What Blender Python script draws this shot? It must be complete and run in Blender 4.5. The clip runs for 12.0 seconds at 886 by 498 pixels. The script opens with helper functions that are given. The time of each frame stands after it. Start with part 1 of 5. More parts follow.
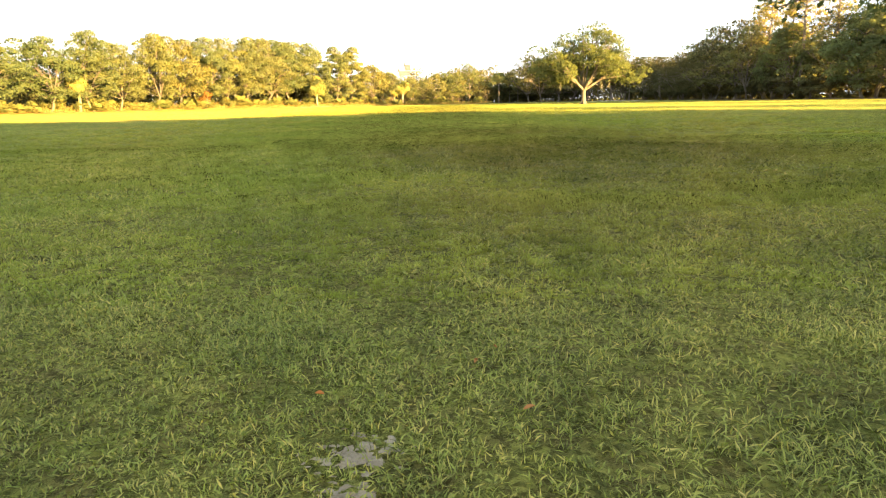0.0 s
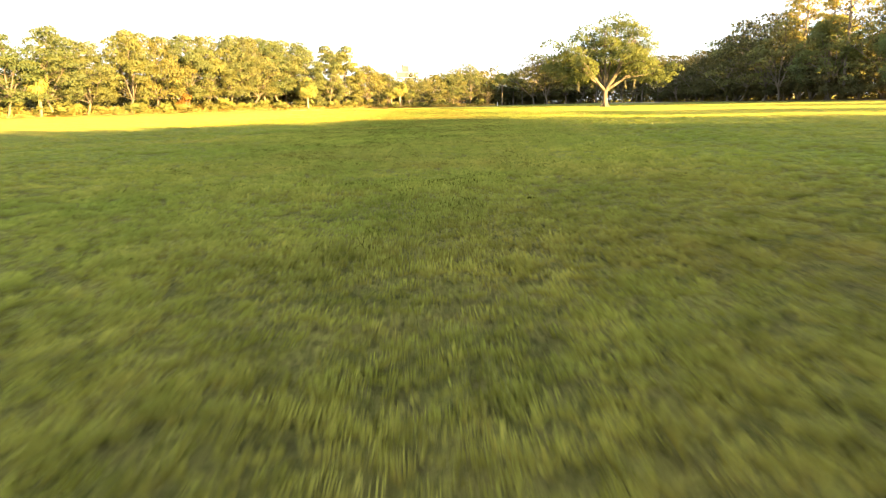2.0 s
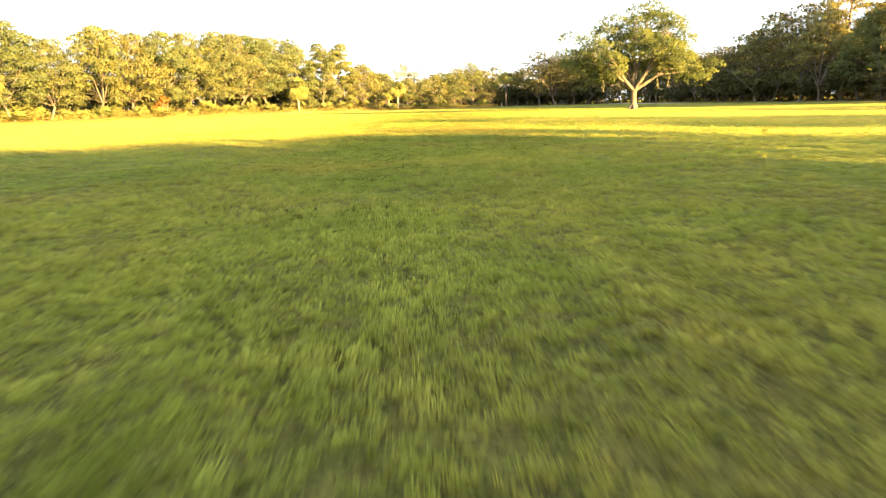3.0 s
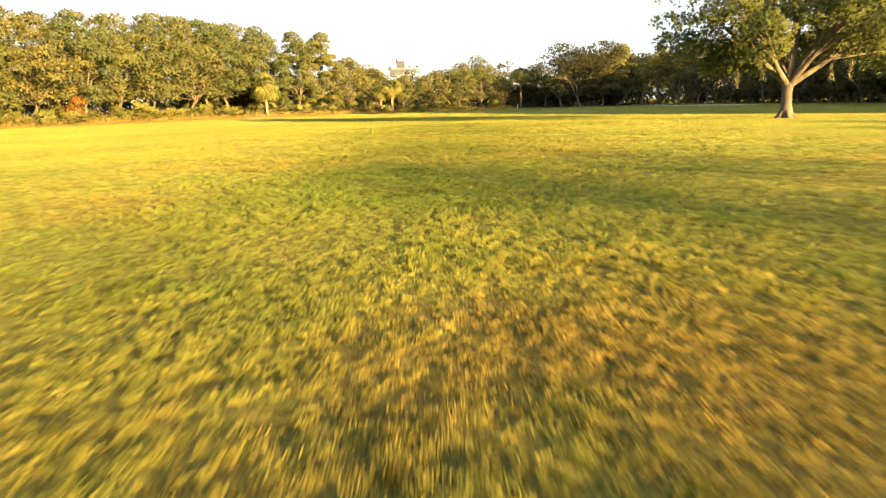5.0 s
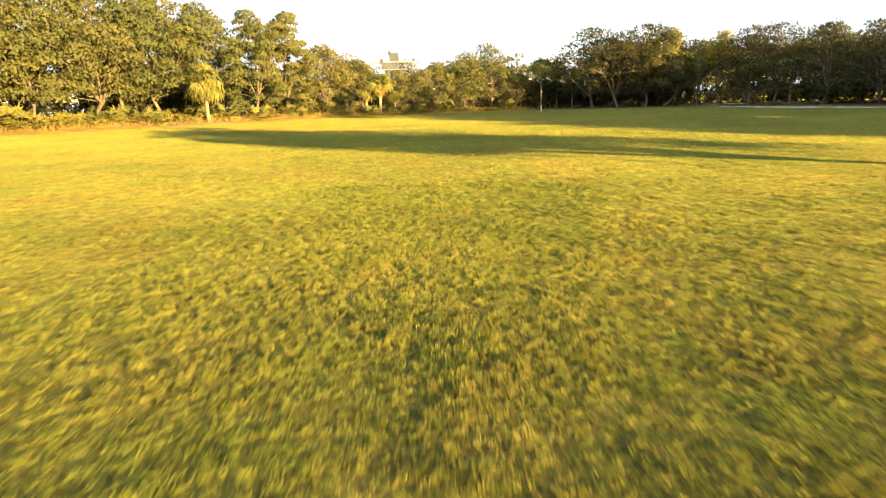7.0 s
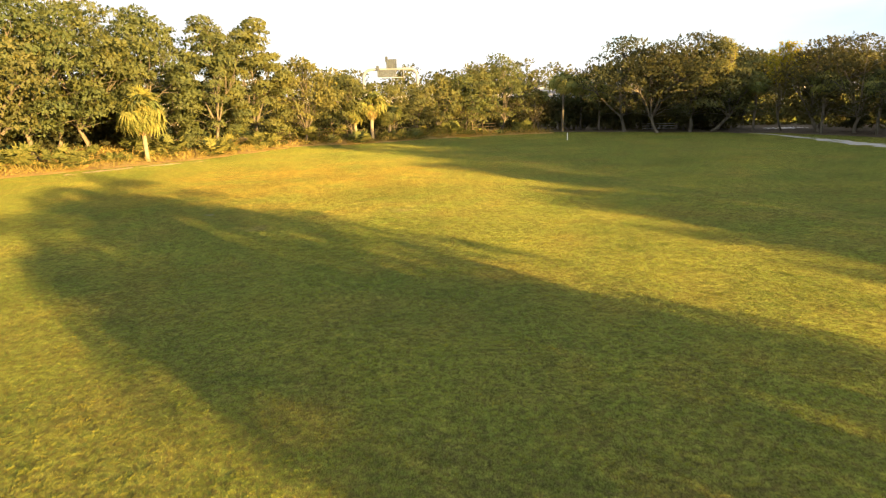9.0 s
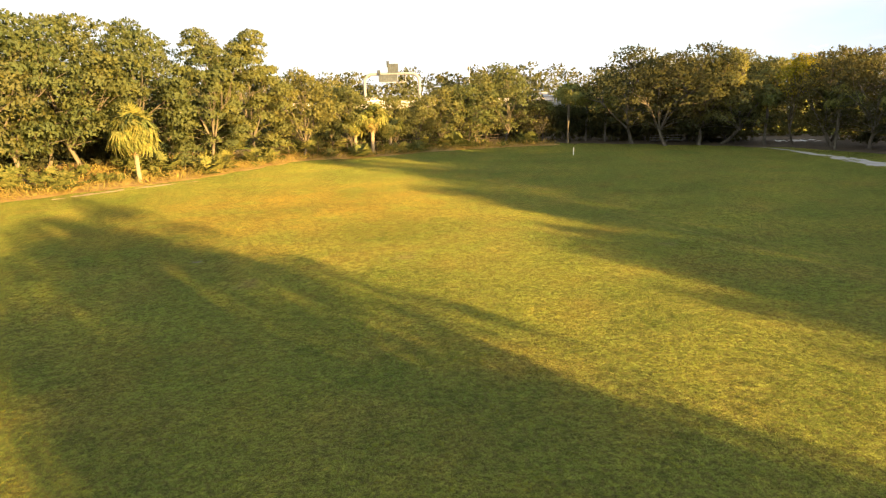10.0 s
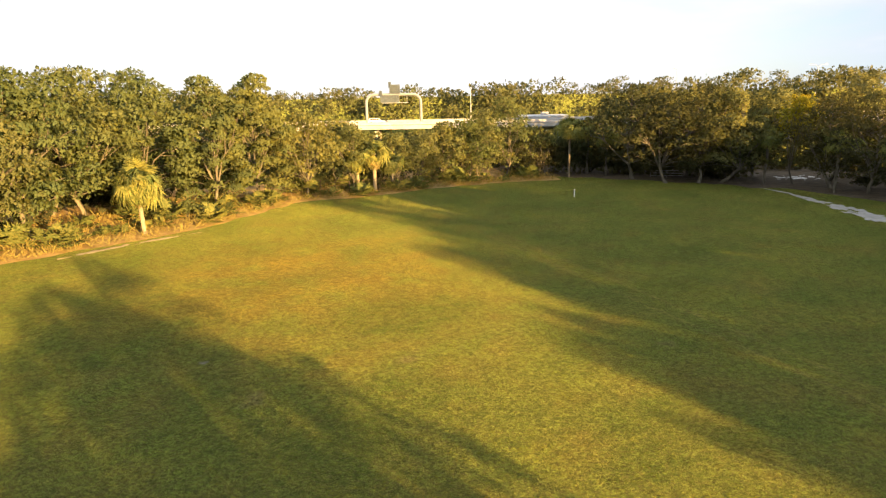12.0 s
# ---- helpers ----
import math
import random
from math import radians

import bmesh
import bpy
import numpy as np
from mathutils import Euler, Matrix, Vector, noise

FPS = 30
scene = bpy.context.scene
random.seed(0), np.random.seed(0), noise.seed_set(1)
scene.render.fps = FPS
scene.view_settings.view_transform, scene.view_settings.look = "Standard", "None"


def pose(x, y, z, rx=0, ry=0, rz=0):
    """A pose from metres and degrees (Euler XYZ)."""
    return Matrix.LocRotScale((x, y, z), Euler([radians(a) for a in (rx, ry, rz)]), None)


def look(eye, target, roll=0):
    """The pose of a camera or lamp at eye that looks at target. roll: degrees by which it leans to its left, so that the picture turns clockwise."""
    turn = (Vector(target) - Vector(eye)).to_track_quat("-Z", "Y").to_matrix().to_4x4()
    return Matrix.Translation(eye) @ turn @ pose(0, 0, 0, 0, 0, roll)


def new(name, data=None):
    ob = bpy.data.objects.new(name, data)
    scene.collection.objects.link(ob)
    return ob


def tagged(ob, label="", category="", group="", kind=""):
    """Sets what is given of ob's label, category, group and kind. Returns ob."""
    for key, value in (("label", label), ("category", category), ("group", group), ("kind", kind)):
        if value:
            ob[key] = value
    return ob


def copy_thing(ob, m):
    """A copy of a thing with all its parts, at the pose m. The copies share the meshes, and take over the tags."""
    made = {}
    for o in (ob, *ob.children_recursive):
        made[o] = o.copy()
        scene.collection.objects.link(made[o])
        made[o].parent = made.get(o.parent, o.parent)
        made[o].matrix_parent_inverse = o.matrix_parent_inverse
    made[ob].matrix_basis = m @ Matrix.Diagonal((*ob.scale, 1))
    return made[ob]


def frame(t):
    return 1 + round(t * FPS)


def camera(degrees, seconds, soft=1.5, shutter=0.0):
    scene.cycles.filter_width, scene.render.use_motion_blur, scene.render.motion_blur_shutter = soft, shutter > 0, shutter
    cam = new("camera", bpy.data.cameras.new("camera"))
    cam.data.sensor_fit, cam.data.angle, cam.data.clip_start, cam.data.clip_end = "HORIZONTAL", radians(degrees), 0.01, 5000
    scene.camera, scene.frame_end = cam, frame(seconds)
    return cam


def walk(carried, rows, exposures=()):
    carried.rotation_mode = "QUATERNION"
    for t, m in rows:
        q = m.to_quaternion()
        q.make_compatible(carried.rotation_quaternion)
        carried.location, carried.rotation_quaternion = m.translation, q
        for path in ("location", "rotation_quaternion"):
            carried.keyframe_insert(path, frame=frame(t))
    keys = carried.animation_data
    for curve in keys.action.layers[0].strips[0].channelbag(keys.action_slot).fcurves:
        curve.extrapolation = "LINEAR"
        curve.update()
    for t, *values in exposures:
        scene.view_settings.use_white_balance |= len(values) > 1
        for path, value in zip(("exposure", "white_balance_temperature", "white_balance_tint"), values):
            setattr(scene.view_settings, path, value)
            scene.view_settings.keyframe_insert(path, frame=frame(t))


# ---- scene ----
cam = camera(70.0, 12.0, soft=1.15, shutter=0.16)

# time, eye, direction of view (dx, dz for dy = 1.95), roll
PATH = [
    (0.0, (0.00, 0.00, 0.76), (0.007, -0.453), -1.2),
    (0.25, (0.00, 0.15, 0.757), (0.007, -0.454), -1.2),
    (0.5, (0.00, 0.65, 0.75), (0.008, -0.455), -1.2),
    (1.0, (0.02, 3.20, 0.74), (0.008, -0.455), -1.3),
    (1.5, (-0.03, 7.35, 0.72), (0.008, -0.449), -1.3),
    (2.5, (-0.28, 17.55, 0.94), (0.009, -0.445), -1.5),
    (4.5, (-0.88, 45.82, 1.36), (0.010, -0.443), -1.7),
    (5.0, (-0.95, 54.10, 1.45), (0.010, -0.444), -1.7),
    (5.5, (-1.04, 62.09, 1.48), (0.011, -0.446), -1.7),
    (6.5, (-1.12, 78.20, 1.73), (0.013, -0.454), -1.8),
    (8.5, (-1.24, 103.42, 5.11), (0.015, -0.460), -1.5),
    (9.0, (-1.24, 106.77, 6.19), (0.012, -0.465), -1.5),
    (9.5, (-1.25, 108.86, 7.31), (0.009, -0.470), -1.5),
    (10.0, (-1.25, 109.76, 8.45), (0.007, -0.476), -1.4),
    (10.5, (-1.26, 110.19, 9.69), (0.007, -0.478), -1.3),
    (11.0, (-1.26, 110.41, 11.08), (0.006, -0.476), -1.3),
    (11.5, (-1.30, 110.55, 12.54), (0.007, -0.475), -1.1),
    (12.0, (-1.30, 110.59, 14.09), (0.007, -0.479), -1.1),
]


def aim(eye, way):
    return (eye[0] + way[0], eye[1] + 1.946, eye[2] + way[1])


EXPOSURES = [(0.0, 3.24), (1.0, 3.17), (2.5, 3.36), (4.5, 2.64), (5.0, 2.44), (6.0, 2.33), (6.5, 2.44), (7.5, 2.34), (8.5, 2.22), (9.5, 2.17), (10.5, 2.13), (12.0, 2.03)]
walk(cam, [(t, look(eye, aim(eye, way), roll)) for t, eye, way, roll in PATH], EXPOSURES)

# ---- light: a low evening sun behind the camera's right shoulder, thin bright cloud ----
SUN_WAY = Vector((0.65, -0.76, 0.1317)).normalized()
world = bpy.data.worlds.new("evening_sky")
scene.world = world
world.use_nodes = True
wn, wl = world.node_tree.nodes, world.node_tree.links
wn.clear()
w_out = wn.new("ShaderNodeOutputWorld")
w_bg = wn.new("ShaderNodeBackground")
w_sky = wn.new("ShaderNodeTexSky")
w_sky.sky_type = "NISHITA"
w_sky.sun_disc = False
w_sky.sun_elevation = radians(7.5)
w_sky.sun_rotation = math.atan2(SUN_WAY.x, SUN_WAY.y)
w_sky.air_density, w_sky.dust_density, w_sky.ozone_density = 1.0, 0.5, 2.0
w_gain = wn.new("ShaderNodeVectorMath")
w_gain.operation = "SCALE"
w_gain.inputs["Scale"].default_value = 0.14
w_co = wn.new("ShaderNodeTexCoord")
w_map = wn.new("ShaderNodeMapping")
w_map.inputs["Scale"].default_value = (1.0, 1.0, 3.6)
w_map.inputs["Location"].default_value = (0.35, 0.1, 0.2)
w_noise = wn.new("ShaderNodeTexNoise")
w_noise.inputs["Scale"].default_value = 2.2
w_noise.inputs["Detail"].default_value = 6.0
w_noise.inputs["Roughness"].default_value = 0.55
w_ramp = wn.new("ShaderNodeValToRGB")
w_ramp.color_ramp.elements[0].position, w_ramp.color_ramp.elements[0].color = 0.30, (0.75, 0.75, 0.75, 1)
w_ramp.color_ramp.elements[1].position, w_ramp.color_ramp.elements[1].color = 0.52, (1, 1, 1, 1)
w_mix = wn.new("ShaderNodeMix")
w_mix.data_type = "RGBA"
wl.new(w_sky.outputs["Color"], w_gain.inputs[0])
wl.new(w_co.outputs["Generated"], w_map.inputs["Vector"])
wl.new(w_map.outputs["Vector"], w_noise.inputs["Vector"])
w_side = wn.new("ShaderNodeSeparateXYZ")
wl.new(w_co.outputs["Generated"], w_side.inputs["Vector"])
w_open = wn.new("ShaderNodeMapRange")
w_open.inputs["From Min"].default_value, w_open.inputs["From Max"].default_value = 0.30, 0.62
w_open.inputs["To Min"].default_value, w_open.inputs["To Max"].default_value = 0.0, 0.30
wl.new(w_side.outputs["X"], w_open.inputs["Value"])
w_thin = wn.new("ShaderNodeMath")
w_thin.operation = "SUBTRACT"
wl.new(w_noise.outputs["Fac"], w_thin.inputs[0])
wl.new(w_open.outputs["Result"], w_thin.inputs[1])
w_blue = wn.new("ShaderNodeValToRGB")
w_blue.color_ramp.elements[0].position, w_blue.color_ramp.elements[0].color = 0.22, (0.180, 0.206, 0.236, 1)
w_blue.color_ramp.elements[1].position, w_blue.color_ramp.elements[1].color = 0.46, (0.262, 0.264, 0.268, 1)
wl.new(w_thin.outputs["Value"], w_blue.inputs["Fac"])
wl.new(w_blue.outputs["Color"], w_mix.inputs["B"])
wl.new(w_noise.outputs["Fac"], w_ramp.inputs["Fac"])
wl.new(w_ramp.outputs["Color"], w_mix.inputs["Factor"])
wl.new(w_gain.outputs["Vector"], w_mix.inputs["A"])
w_dot = wn.new("ShaderNodeVectorMath")
w_dot.operation = "DOT_PRODUCT"
w_dot.inputs[1].default_value = SUN_WAY
wl.new(w_co.outputs["Generated"], w_dot.inputs[0])
w_glow = wn.new("ShaderNodeMapRange")
w_glow.interpolation_type = "SMOOTHSTEP"
w_glow.inputs["From Min"].default_value, w_glow.inputs["From Max"].default_value = -0.1, 1.0
w_glow.inputs["To Min"].default_value, w_glow.inputs["To Max"].default_value = 1.0, 1.4
wl.new(w_dot.outputs["Value"], w_glow.inputs["Value"])
wl.new(w_glow.outputs["Result"], w_bg.inputs["Strength"])
wl.new(w_mix.outputs["Result"], w_bg.inputs["Color"])
wl.new(w_bg.outputs["Background"], w_out.inputs["Surface"])

sun = new("sun", bpy.data.lights.new("sun", "SUN"))
sun.data.energy = 7.2
sun.data.angle = radians(0.6)
sun.data.color = (1.0, 0.585, 0.19)
sun.matrix_world = look(SUN_WAY * 60, (0, 0, 0))


# ---- materials ----
def fresh(name):
    mat = bpy.data.materials.new(name)
    mat.use_nodes = True
    mat.cycles.use_bump_map_correction = False
    tree = mat.node_tree
    tree.nodes.clear()
    out = tree.nodes.new("ShaderNodeOutputMaterial")
    return mat, tree.nodes, tree.links, out


def node(nodes, kind, **values):
    made = nodes.new(kind)
    for key, value in values.items():
        made.inputs[key.replace("_", " ")].default_value = value
    return made


def noise_of(nodes, links, vector, scale, detail=4.0, rough=0.6):
    made = node(nodes, "ShaderNodeTexNoise", Scale=scale, Detail=detail, Roughness=rough)
    links.new(vector, made.inputs["Vector"])
    return made.outputs["Fac"]


def ramp(nodes, links, value, stops):
    made = nodes.new("ShaderNodeValToRGB")
    marks = made.color_ramp.elements
    while len(marks) < len(stops):
        marks.new(0.5)
    for mark, (at, colour) in zip(marks, stops):
        mark.position, mark.color = at, (*colour, 1.0)
    links.new(value, made.inputs["Fac"])
    return made.outputs["Color"]


def blend(nodes, links, fac, a, b, mode="MIX"):
    made = nodes.new("ShaderNodeMix")
    made.data_type, made.blend_type = "RGBA", mode
    for key, value in (("Factor", fac), ("A", a), ("B", b)):
        if isinstance(value, (int, float)):
            made.inputs[key].default_value = value
        elif isinstance(value, tuple):
            made.inputs[key].default_value = (*value, 1.0)
        else:
            links.new(value, made.inputs[key])
    return made.outputs["Result"]


def place(nodes):
    return nodes.new("ShaderNodeNewGeometry").outputs["Position"]


def turf_colour(nodes, links):
    """Patches of green, olive and straw over the field, by place."""
    at = place(nodes)
    wide = noise_of(nodes, links, at, 0.085, 5.0, 0.62)
    mid = noise_of(nodes, links, at, 0.30, 5.0, 0.6)
    fine = noise_of(nodes, links, at, 2.2, 5.0, 0.7)
    green = ramp(nodes, links, fine, [(0.28, (0.142, 0.178, 0.042)), (0.55, (0.196, 0.232, 0.055)), (0.78, (0.250, 0.260, 0.078))])
    straw = ramp(nodes, links, fine, [(0.28, (0.188, 0.174, 0.049)), (0.55, (0.246, 0.226, 0.067)), (0.8, (0.310, 0.280, 0.100))])
    where = ramp(nodes, links, mid, [(0.40, (0, 0, 0)), (0.68, (0.95, 0.95, 0.95))])
    far = ramp(nodes, links, wide, [(0.38, (0.25, 0.25, 0.25)), (0.58, (1, 1, 1))])
    part_straw = blend(nodes, links, 1.0, where, far, "MULTIPLY")
    mixed = blend(nodes, links, part_straw, green, straw)
    # rusty dry patches, and lush ones, some metres wide
    dry = noise_of(nodes, links, at, 0.19, 7.0, 0.74)
    mixed = blend(nodes, links, ramp(nodes, links, dry, [(0.52, (0, 0, 0)), (0.64, (0.36, 0.36, 0.36))]), mixed, (0.240, 0.172, 0.055))
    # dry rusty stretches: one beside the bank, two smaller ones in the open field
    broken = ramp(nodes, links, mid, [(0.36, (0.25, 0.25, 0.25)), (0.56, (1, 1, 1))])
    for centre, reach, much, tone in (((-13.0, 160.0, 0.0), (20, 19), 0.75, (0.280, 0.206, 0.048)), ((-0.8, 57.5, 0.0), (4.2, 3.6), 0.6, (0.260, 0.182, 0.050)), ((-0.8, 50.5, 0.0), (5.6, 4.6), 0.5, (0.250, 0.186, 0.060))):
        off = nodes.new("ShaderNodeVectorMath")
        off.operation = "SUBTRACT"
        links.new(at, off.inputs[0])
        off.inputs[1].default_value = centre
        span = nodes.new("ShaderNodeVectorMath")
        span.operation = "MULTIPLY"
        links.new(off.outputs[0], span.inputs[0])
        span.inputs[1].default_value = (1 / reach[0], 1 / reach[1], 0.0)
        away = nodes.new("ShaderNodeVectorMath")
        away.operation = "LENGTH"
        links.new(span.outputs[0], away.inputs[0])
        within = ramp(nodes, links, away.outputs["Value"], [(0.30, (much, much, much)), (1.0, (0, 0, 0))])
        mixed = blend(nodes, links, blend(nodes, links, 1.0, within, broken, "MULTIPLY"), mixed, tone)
    # two faint wheel tracks across the field
    lane = nodes.new("ShaderNodeVectorMath")
    lane.operation = "DOT_PRODUCT"
    links.new(at, lane.inputs[0])
    lane.inputs[1].default_value = (0.93, 0.372, 0.0)
    aside = node(nodes, "ShaderNodeMath")
    aside.operation = "SUBTRACT"
    links.new(lane.outputs["Value"], aside.inputs[0])
    aside.inputs[1].default_value = 68.5
    gauge = node(nodes, "ShaderNodeMath")
    gauge.operation = "ABSOLUTE"
    links.new(aside.outputs[0], gauge.inputs[0])
    half = node(nodes, "ShaderNodeMath")
    half.operation = "MULTIPLY"
    links.new(gauge.outputs[0], half.inputs[0])
    half.inputs[1].default_value = 0.5
    wheel = ramp(nodes, links, half.outputs[0], [(0.26, (0, 0, 0)), (0.36, (0.55, 0.55, 0.55)), (0.44, (0.55, 0.55, 0.55)), (0.54, (0, 0, 0))])
    mixed = blend(nodes, links, blend(nodes, links, 1.0, wheel, broken, "MULTIPLY"), mixed, (0.290, 0.255, 0.100))
    lush = noise_of(nodes, links, at, 0.13, 4.0, 0.6)
    mixed = blend(nodes, links, 1.0, mixed, ramp(nodes, links, lush, [(0.34, (0.74, 0.84, 0.78)), (0.50, (1.0, 1.0, 1.0)), (0.66, (1.20, 1.15, 1.05))]), "MULTIPLY")
    # darker stretches: three near the start, and one in the open field
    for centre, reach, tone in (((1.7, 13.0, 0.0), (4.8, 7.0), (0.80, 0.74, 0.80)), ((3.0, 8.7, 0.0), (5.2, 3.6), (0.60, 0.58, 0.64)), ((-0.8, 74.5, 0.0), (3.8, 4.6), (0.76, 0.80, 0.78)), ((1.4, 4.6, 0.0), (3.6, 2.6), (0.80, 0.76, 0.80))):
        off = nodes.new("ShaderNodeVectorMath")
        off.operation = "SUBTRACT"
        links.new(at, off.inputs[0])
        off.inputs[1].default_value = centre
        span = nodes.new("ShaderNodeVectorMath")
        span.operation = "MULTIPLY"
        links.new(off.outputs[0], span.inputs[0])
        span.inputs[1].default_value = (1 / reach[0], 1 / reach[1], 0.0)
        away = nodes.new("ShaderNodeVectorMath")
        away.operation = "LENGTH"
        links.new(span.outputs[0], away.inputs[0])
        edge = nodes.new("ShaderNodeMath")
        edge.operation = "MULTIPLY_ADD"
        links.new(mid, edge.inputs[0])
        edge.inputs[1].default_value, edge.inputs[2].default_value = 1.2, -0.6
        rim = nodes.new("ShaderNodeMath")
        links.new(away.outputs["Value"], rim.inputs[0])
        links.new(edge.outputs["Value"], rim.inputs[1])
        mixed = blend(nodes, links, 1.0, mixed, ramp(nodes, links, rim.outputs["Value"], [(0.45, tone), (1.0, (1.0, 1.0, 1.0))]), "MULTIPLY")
    # mottling a step wide, then tussocks: thick and thin growth at a hand's width
    mottle = noise_of(nodes, links, at, 1.15, 6.0, 0.72)
    mixed = blend(nodes, links, 1.0, mixed, ramp(nodes, links, mottle, [(0.36, (0.80, 0.83, 0.80)), (0.52, (1.0, 1.0, 1.0)), (0.66, (1.13, 1.10, 1.05))]), "MULTIPLY")
    clumps = noise_of(nodes, links, at, 5.0, 3.0, 0.6)
    growth = ramp(nodes, links, clumps, [(0.35, (0.80, 0.80, 0.77)), (0.64, (1.07, 1.06, 1.03))])
    return blend(nodes, links, 1.0, mixed, growth, "MULTIPLY"), at


def make_ground():
    mat, nodes, links, out = fresh("turf_ground")
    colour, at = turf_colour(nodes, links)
    # worn sandy spots
    spots = noise_of(nodes, links, at, 0.22, 3.0, 0.5)
    bare = ramp(nodes, links, spots, [(0.70, (0, 0, 0)), (0.78, (0.7, 0.7, 0.7))])
    colour = blend(nodes, links, bare, colour, (0.23, 0.185, 0.12))
    # dark soil and dead thatch between the tufts
    thin = noise_of(nodes, links, at, 7.0, 4.0, 0.65)
    gap = ramp(nodes, links, thin, [(0.40, (0.65, 0.65, 0.65)), (0.56, (0, 0, 0))])
    colour = blend(nodes, links, gap, colour, (0.085, 0.062, 0.032))
    # bare soil and old thatch under the standing grass along the middle of the field
    where = nodes.new("ShaderNodeSeparateXYZ")
    links.new(at, where.inputs["Vector"])
    span = nodes.new("ShaderNodeMath")
    span.operation = "ABSOLUTE"
    shift = nodes.new("ShaderNodeMath")
    links.new(where.outputs["X"], shift.inputs[0])
    shift.inputs[1].default_value = 0.7
    links.new(shift.outputs["Value"], span.inputs[0])
    beside = nodes.new("ShaderNodeMapRange")
    beside.inputs["From Min"].default_value, beside.inputs["From Max"].default_value = 2.2, 7.0
    beside.inputs["To Min"].default_value, beside.inputs["To Max"].default_value = 0.60, 0.0
    links.new(span.outputs["Value"], beside.inputs["Value"])
    along = nodes.new("ShaderNodeMapRange")
    along.inputs["From Min"].default_value, along.inputs["From Max"].default_value = 86.0, 102.0
    along.inputs["To Min"].default_value, along.inputs["To Max"].default_value = 1.0, 0.0
    links.new(where.outputs["Y"], along.inputs["Value"])
    under = nodes.new("ShaderNodeMath")
    under.operation = "MULTIPLY"
    links.new(beside.outputs["Result"], under.inputs[0])
    links.new(along.outputs["Result"], under.inputs[1])
    thatch = ramp(nodes, links, noise_of(nodes, links, at, 30.0, 5.0, 0.75), [(0.34, (0.052, 0.048, 0.018)), (0.54, (0.105, 0.096, 0.036)), (0.72, (0.195, 0.168, 0.070))])
    colour = blend(nodes, links, under.outputs["Value"], colour, thatch)
    lumps = noise_of(nodes, links, at, 2.6, 5.0, 0.7)
    colour = blend(nodes, links, 1.0, colour, ramp(nodes, links, lumps, [(0.38, (0.72, 0.75, 0.72)), (0.60, (1.13, 1.12, 1.08))]), "MULTIPLY")
    grit = noise_of(nodes, links, at, 22.0, 5.0, 0.75)
    dark = ramp(nodes, links, grit, [(0.30, (0.66, 0.66, 0.66)), (0.62, (1.06, 1.06, 1.06))])
    colour = blend(nodes, links, 1.0, colour, dark, "MULTIPLY")
    rise = nodes.new("ShaderNodeBump")
    rise.inputs["Strength"].default_value, rise.inputs["Distance"].default_value = 1.0, 0.09
    links.new(noise_of(nodes, links, at, 9.0, 6.0, 0.75), rise.inputs["Height"])
    # a nap of small blades, each one turned its own way
    cells = node(nodes, "ShaderNodeTexVoronoi", Scale=62.0, Randomness=1.0)
    links.new(at, cells.inputs["Vector"])
    tilt = nodes.new("ShaderNodeVectorMath")
    tilt.operation = "MULTIPLY_ADD"
    links.new(cells.outputs["Color"], tilt.inputs[0])
    tilt.inputs[1].default_value, tilt.inputs[2].default_value = (2.0, 2.0, 0.6), (-1.0, -1.0, -0.3)
    lean = nodes.new("ShaderNodeVectorMath")
    links.new(rise.outputs["Normal"], lean.inputs[0])
    links.new(tilt.outputs["Vector"], lean.inputs[1])
    unit = nodes.new("ShaderNodeVectorMath")
    unit.operation = "NORMALIZE"
    links.new(lean.outputs["Vector"], unit.inputs[0])
    skin = node(nodes, "ShaderNodeBsdfPrincipled", Roughness=0.9, Specular_IOR_Level=0.1, Sheen_Weight=0.50, Sheen_Roughness=0.40)
    links.new(blend(nodes, links, 1.0, colour, (0.375, 0.385, 0.31), "MULTIPLY"), skin.inputs["Base Color"])
    links.new(blend(nodes, links, 1.0, colour, (2.4, 2.45, 1.95), "MULTIPLY"), skin.inputs["Sheen Tint"])
    links.new(unit.outputs["Vector"], skin.inputs["Normal"])
    # the tips of the nap shine softly where they are seen along the ground
    tips = node(nodes, "ShaderNodeBsdfSheen", Roughness=0.35)
    links.new(blend(nodes, links, 1.0, colour, (0.18, 0.195, 0.15), "MULTIPLY"), tips.inputs["Color"])
    both = nodes.new("ShaderNodeAddShader")
    links.new(skin.outputs["BSDF"], both.inputs[0])
    links.new(tips.outputs["BSDF"], both.inputs[1])
    links.new(both.outputs["Shader"], out.inputs["Surface"])
    return mat


def upright(nodes, links, lift):
    """The face's normal, leaning upwards as the many fine blades of a tuft do."""
    lean = nodes.new("ShaderNodeVectorMath")
    links.new(nodes.new("ShaderNodeNewGeometry").outputs["Normal"], lean.inputs[0])
    lean.inputs[1].default_value = (0.0, 0.0, lift)
    unit = nodes.new("ShaderNodeVectorMath")
    unit.operation = "NORMALIZE"
    links.new(lean.outputs["Vector"], unit.inputs[0])
    return unit.outputs["Vector"]


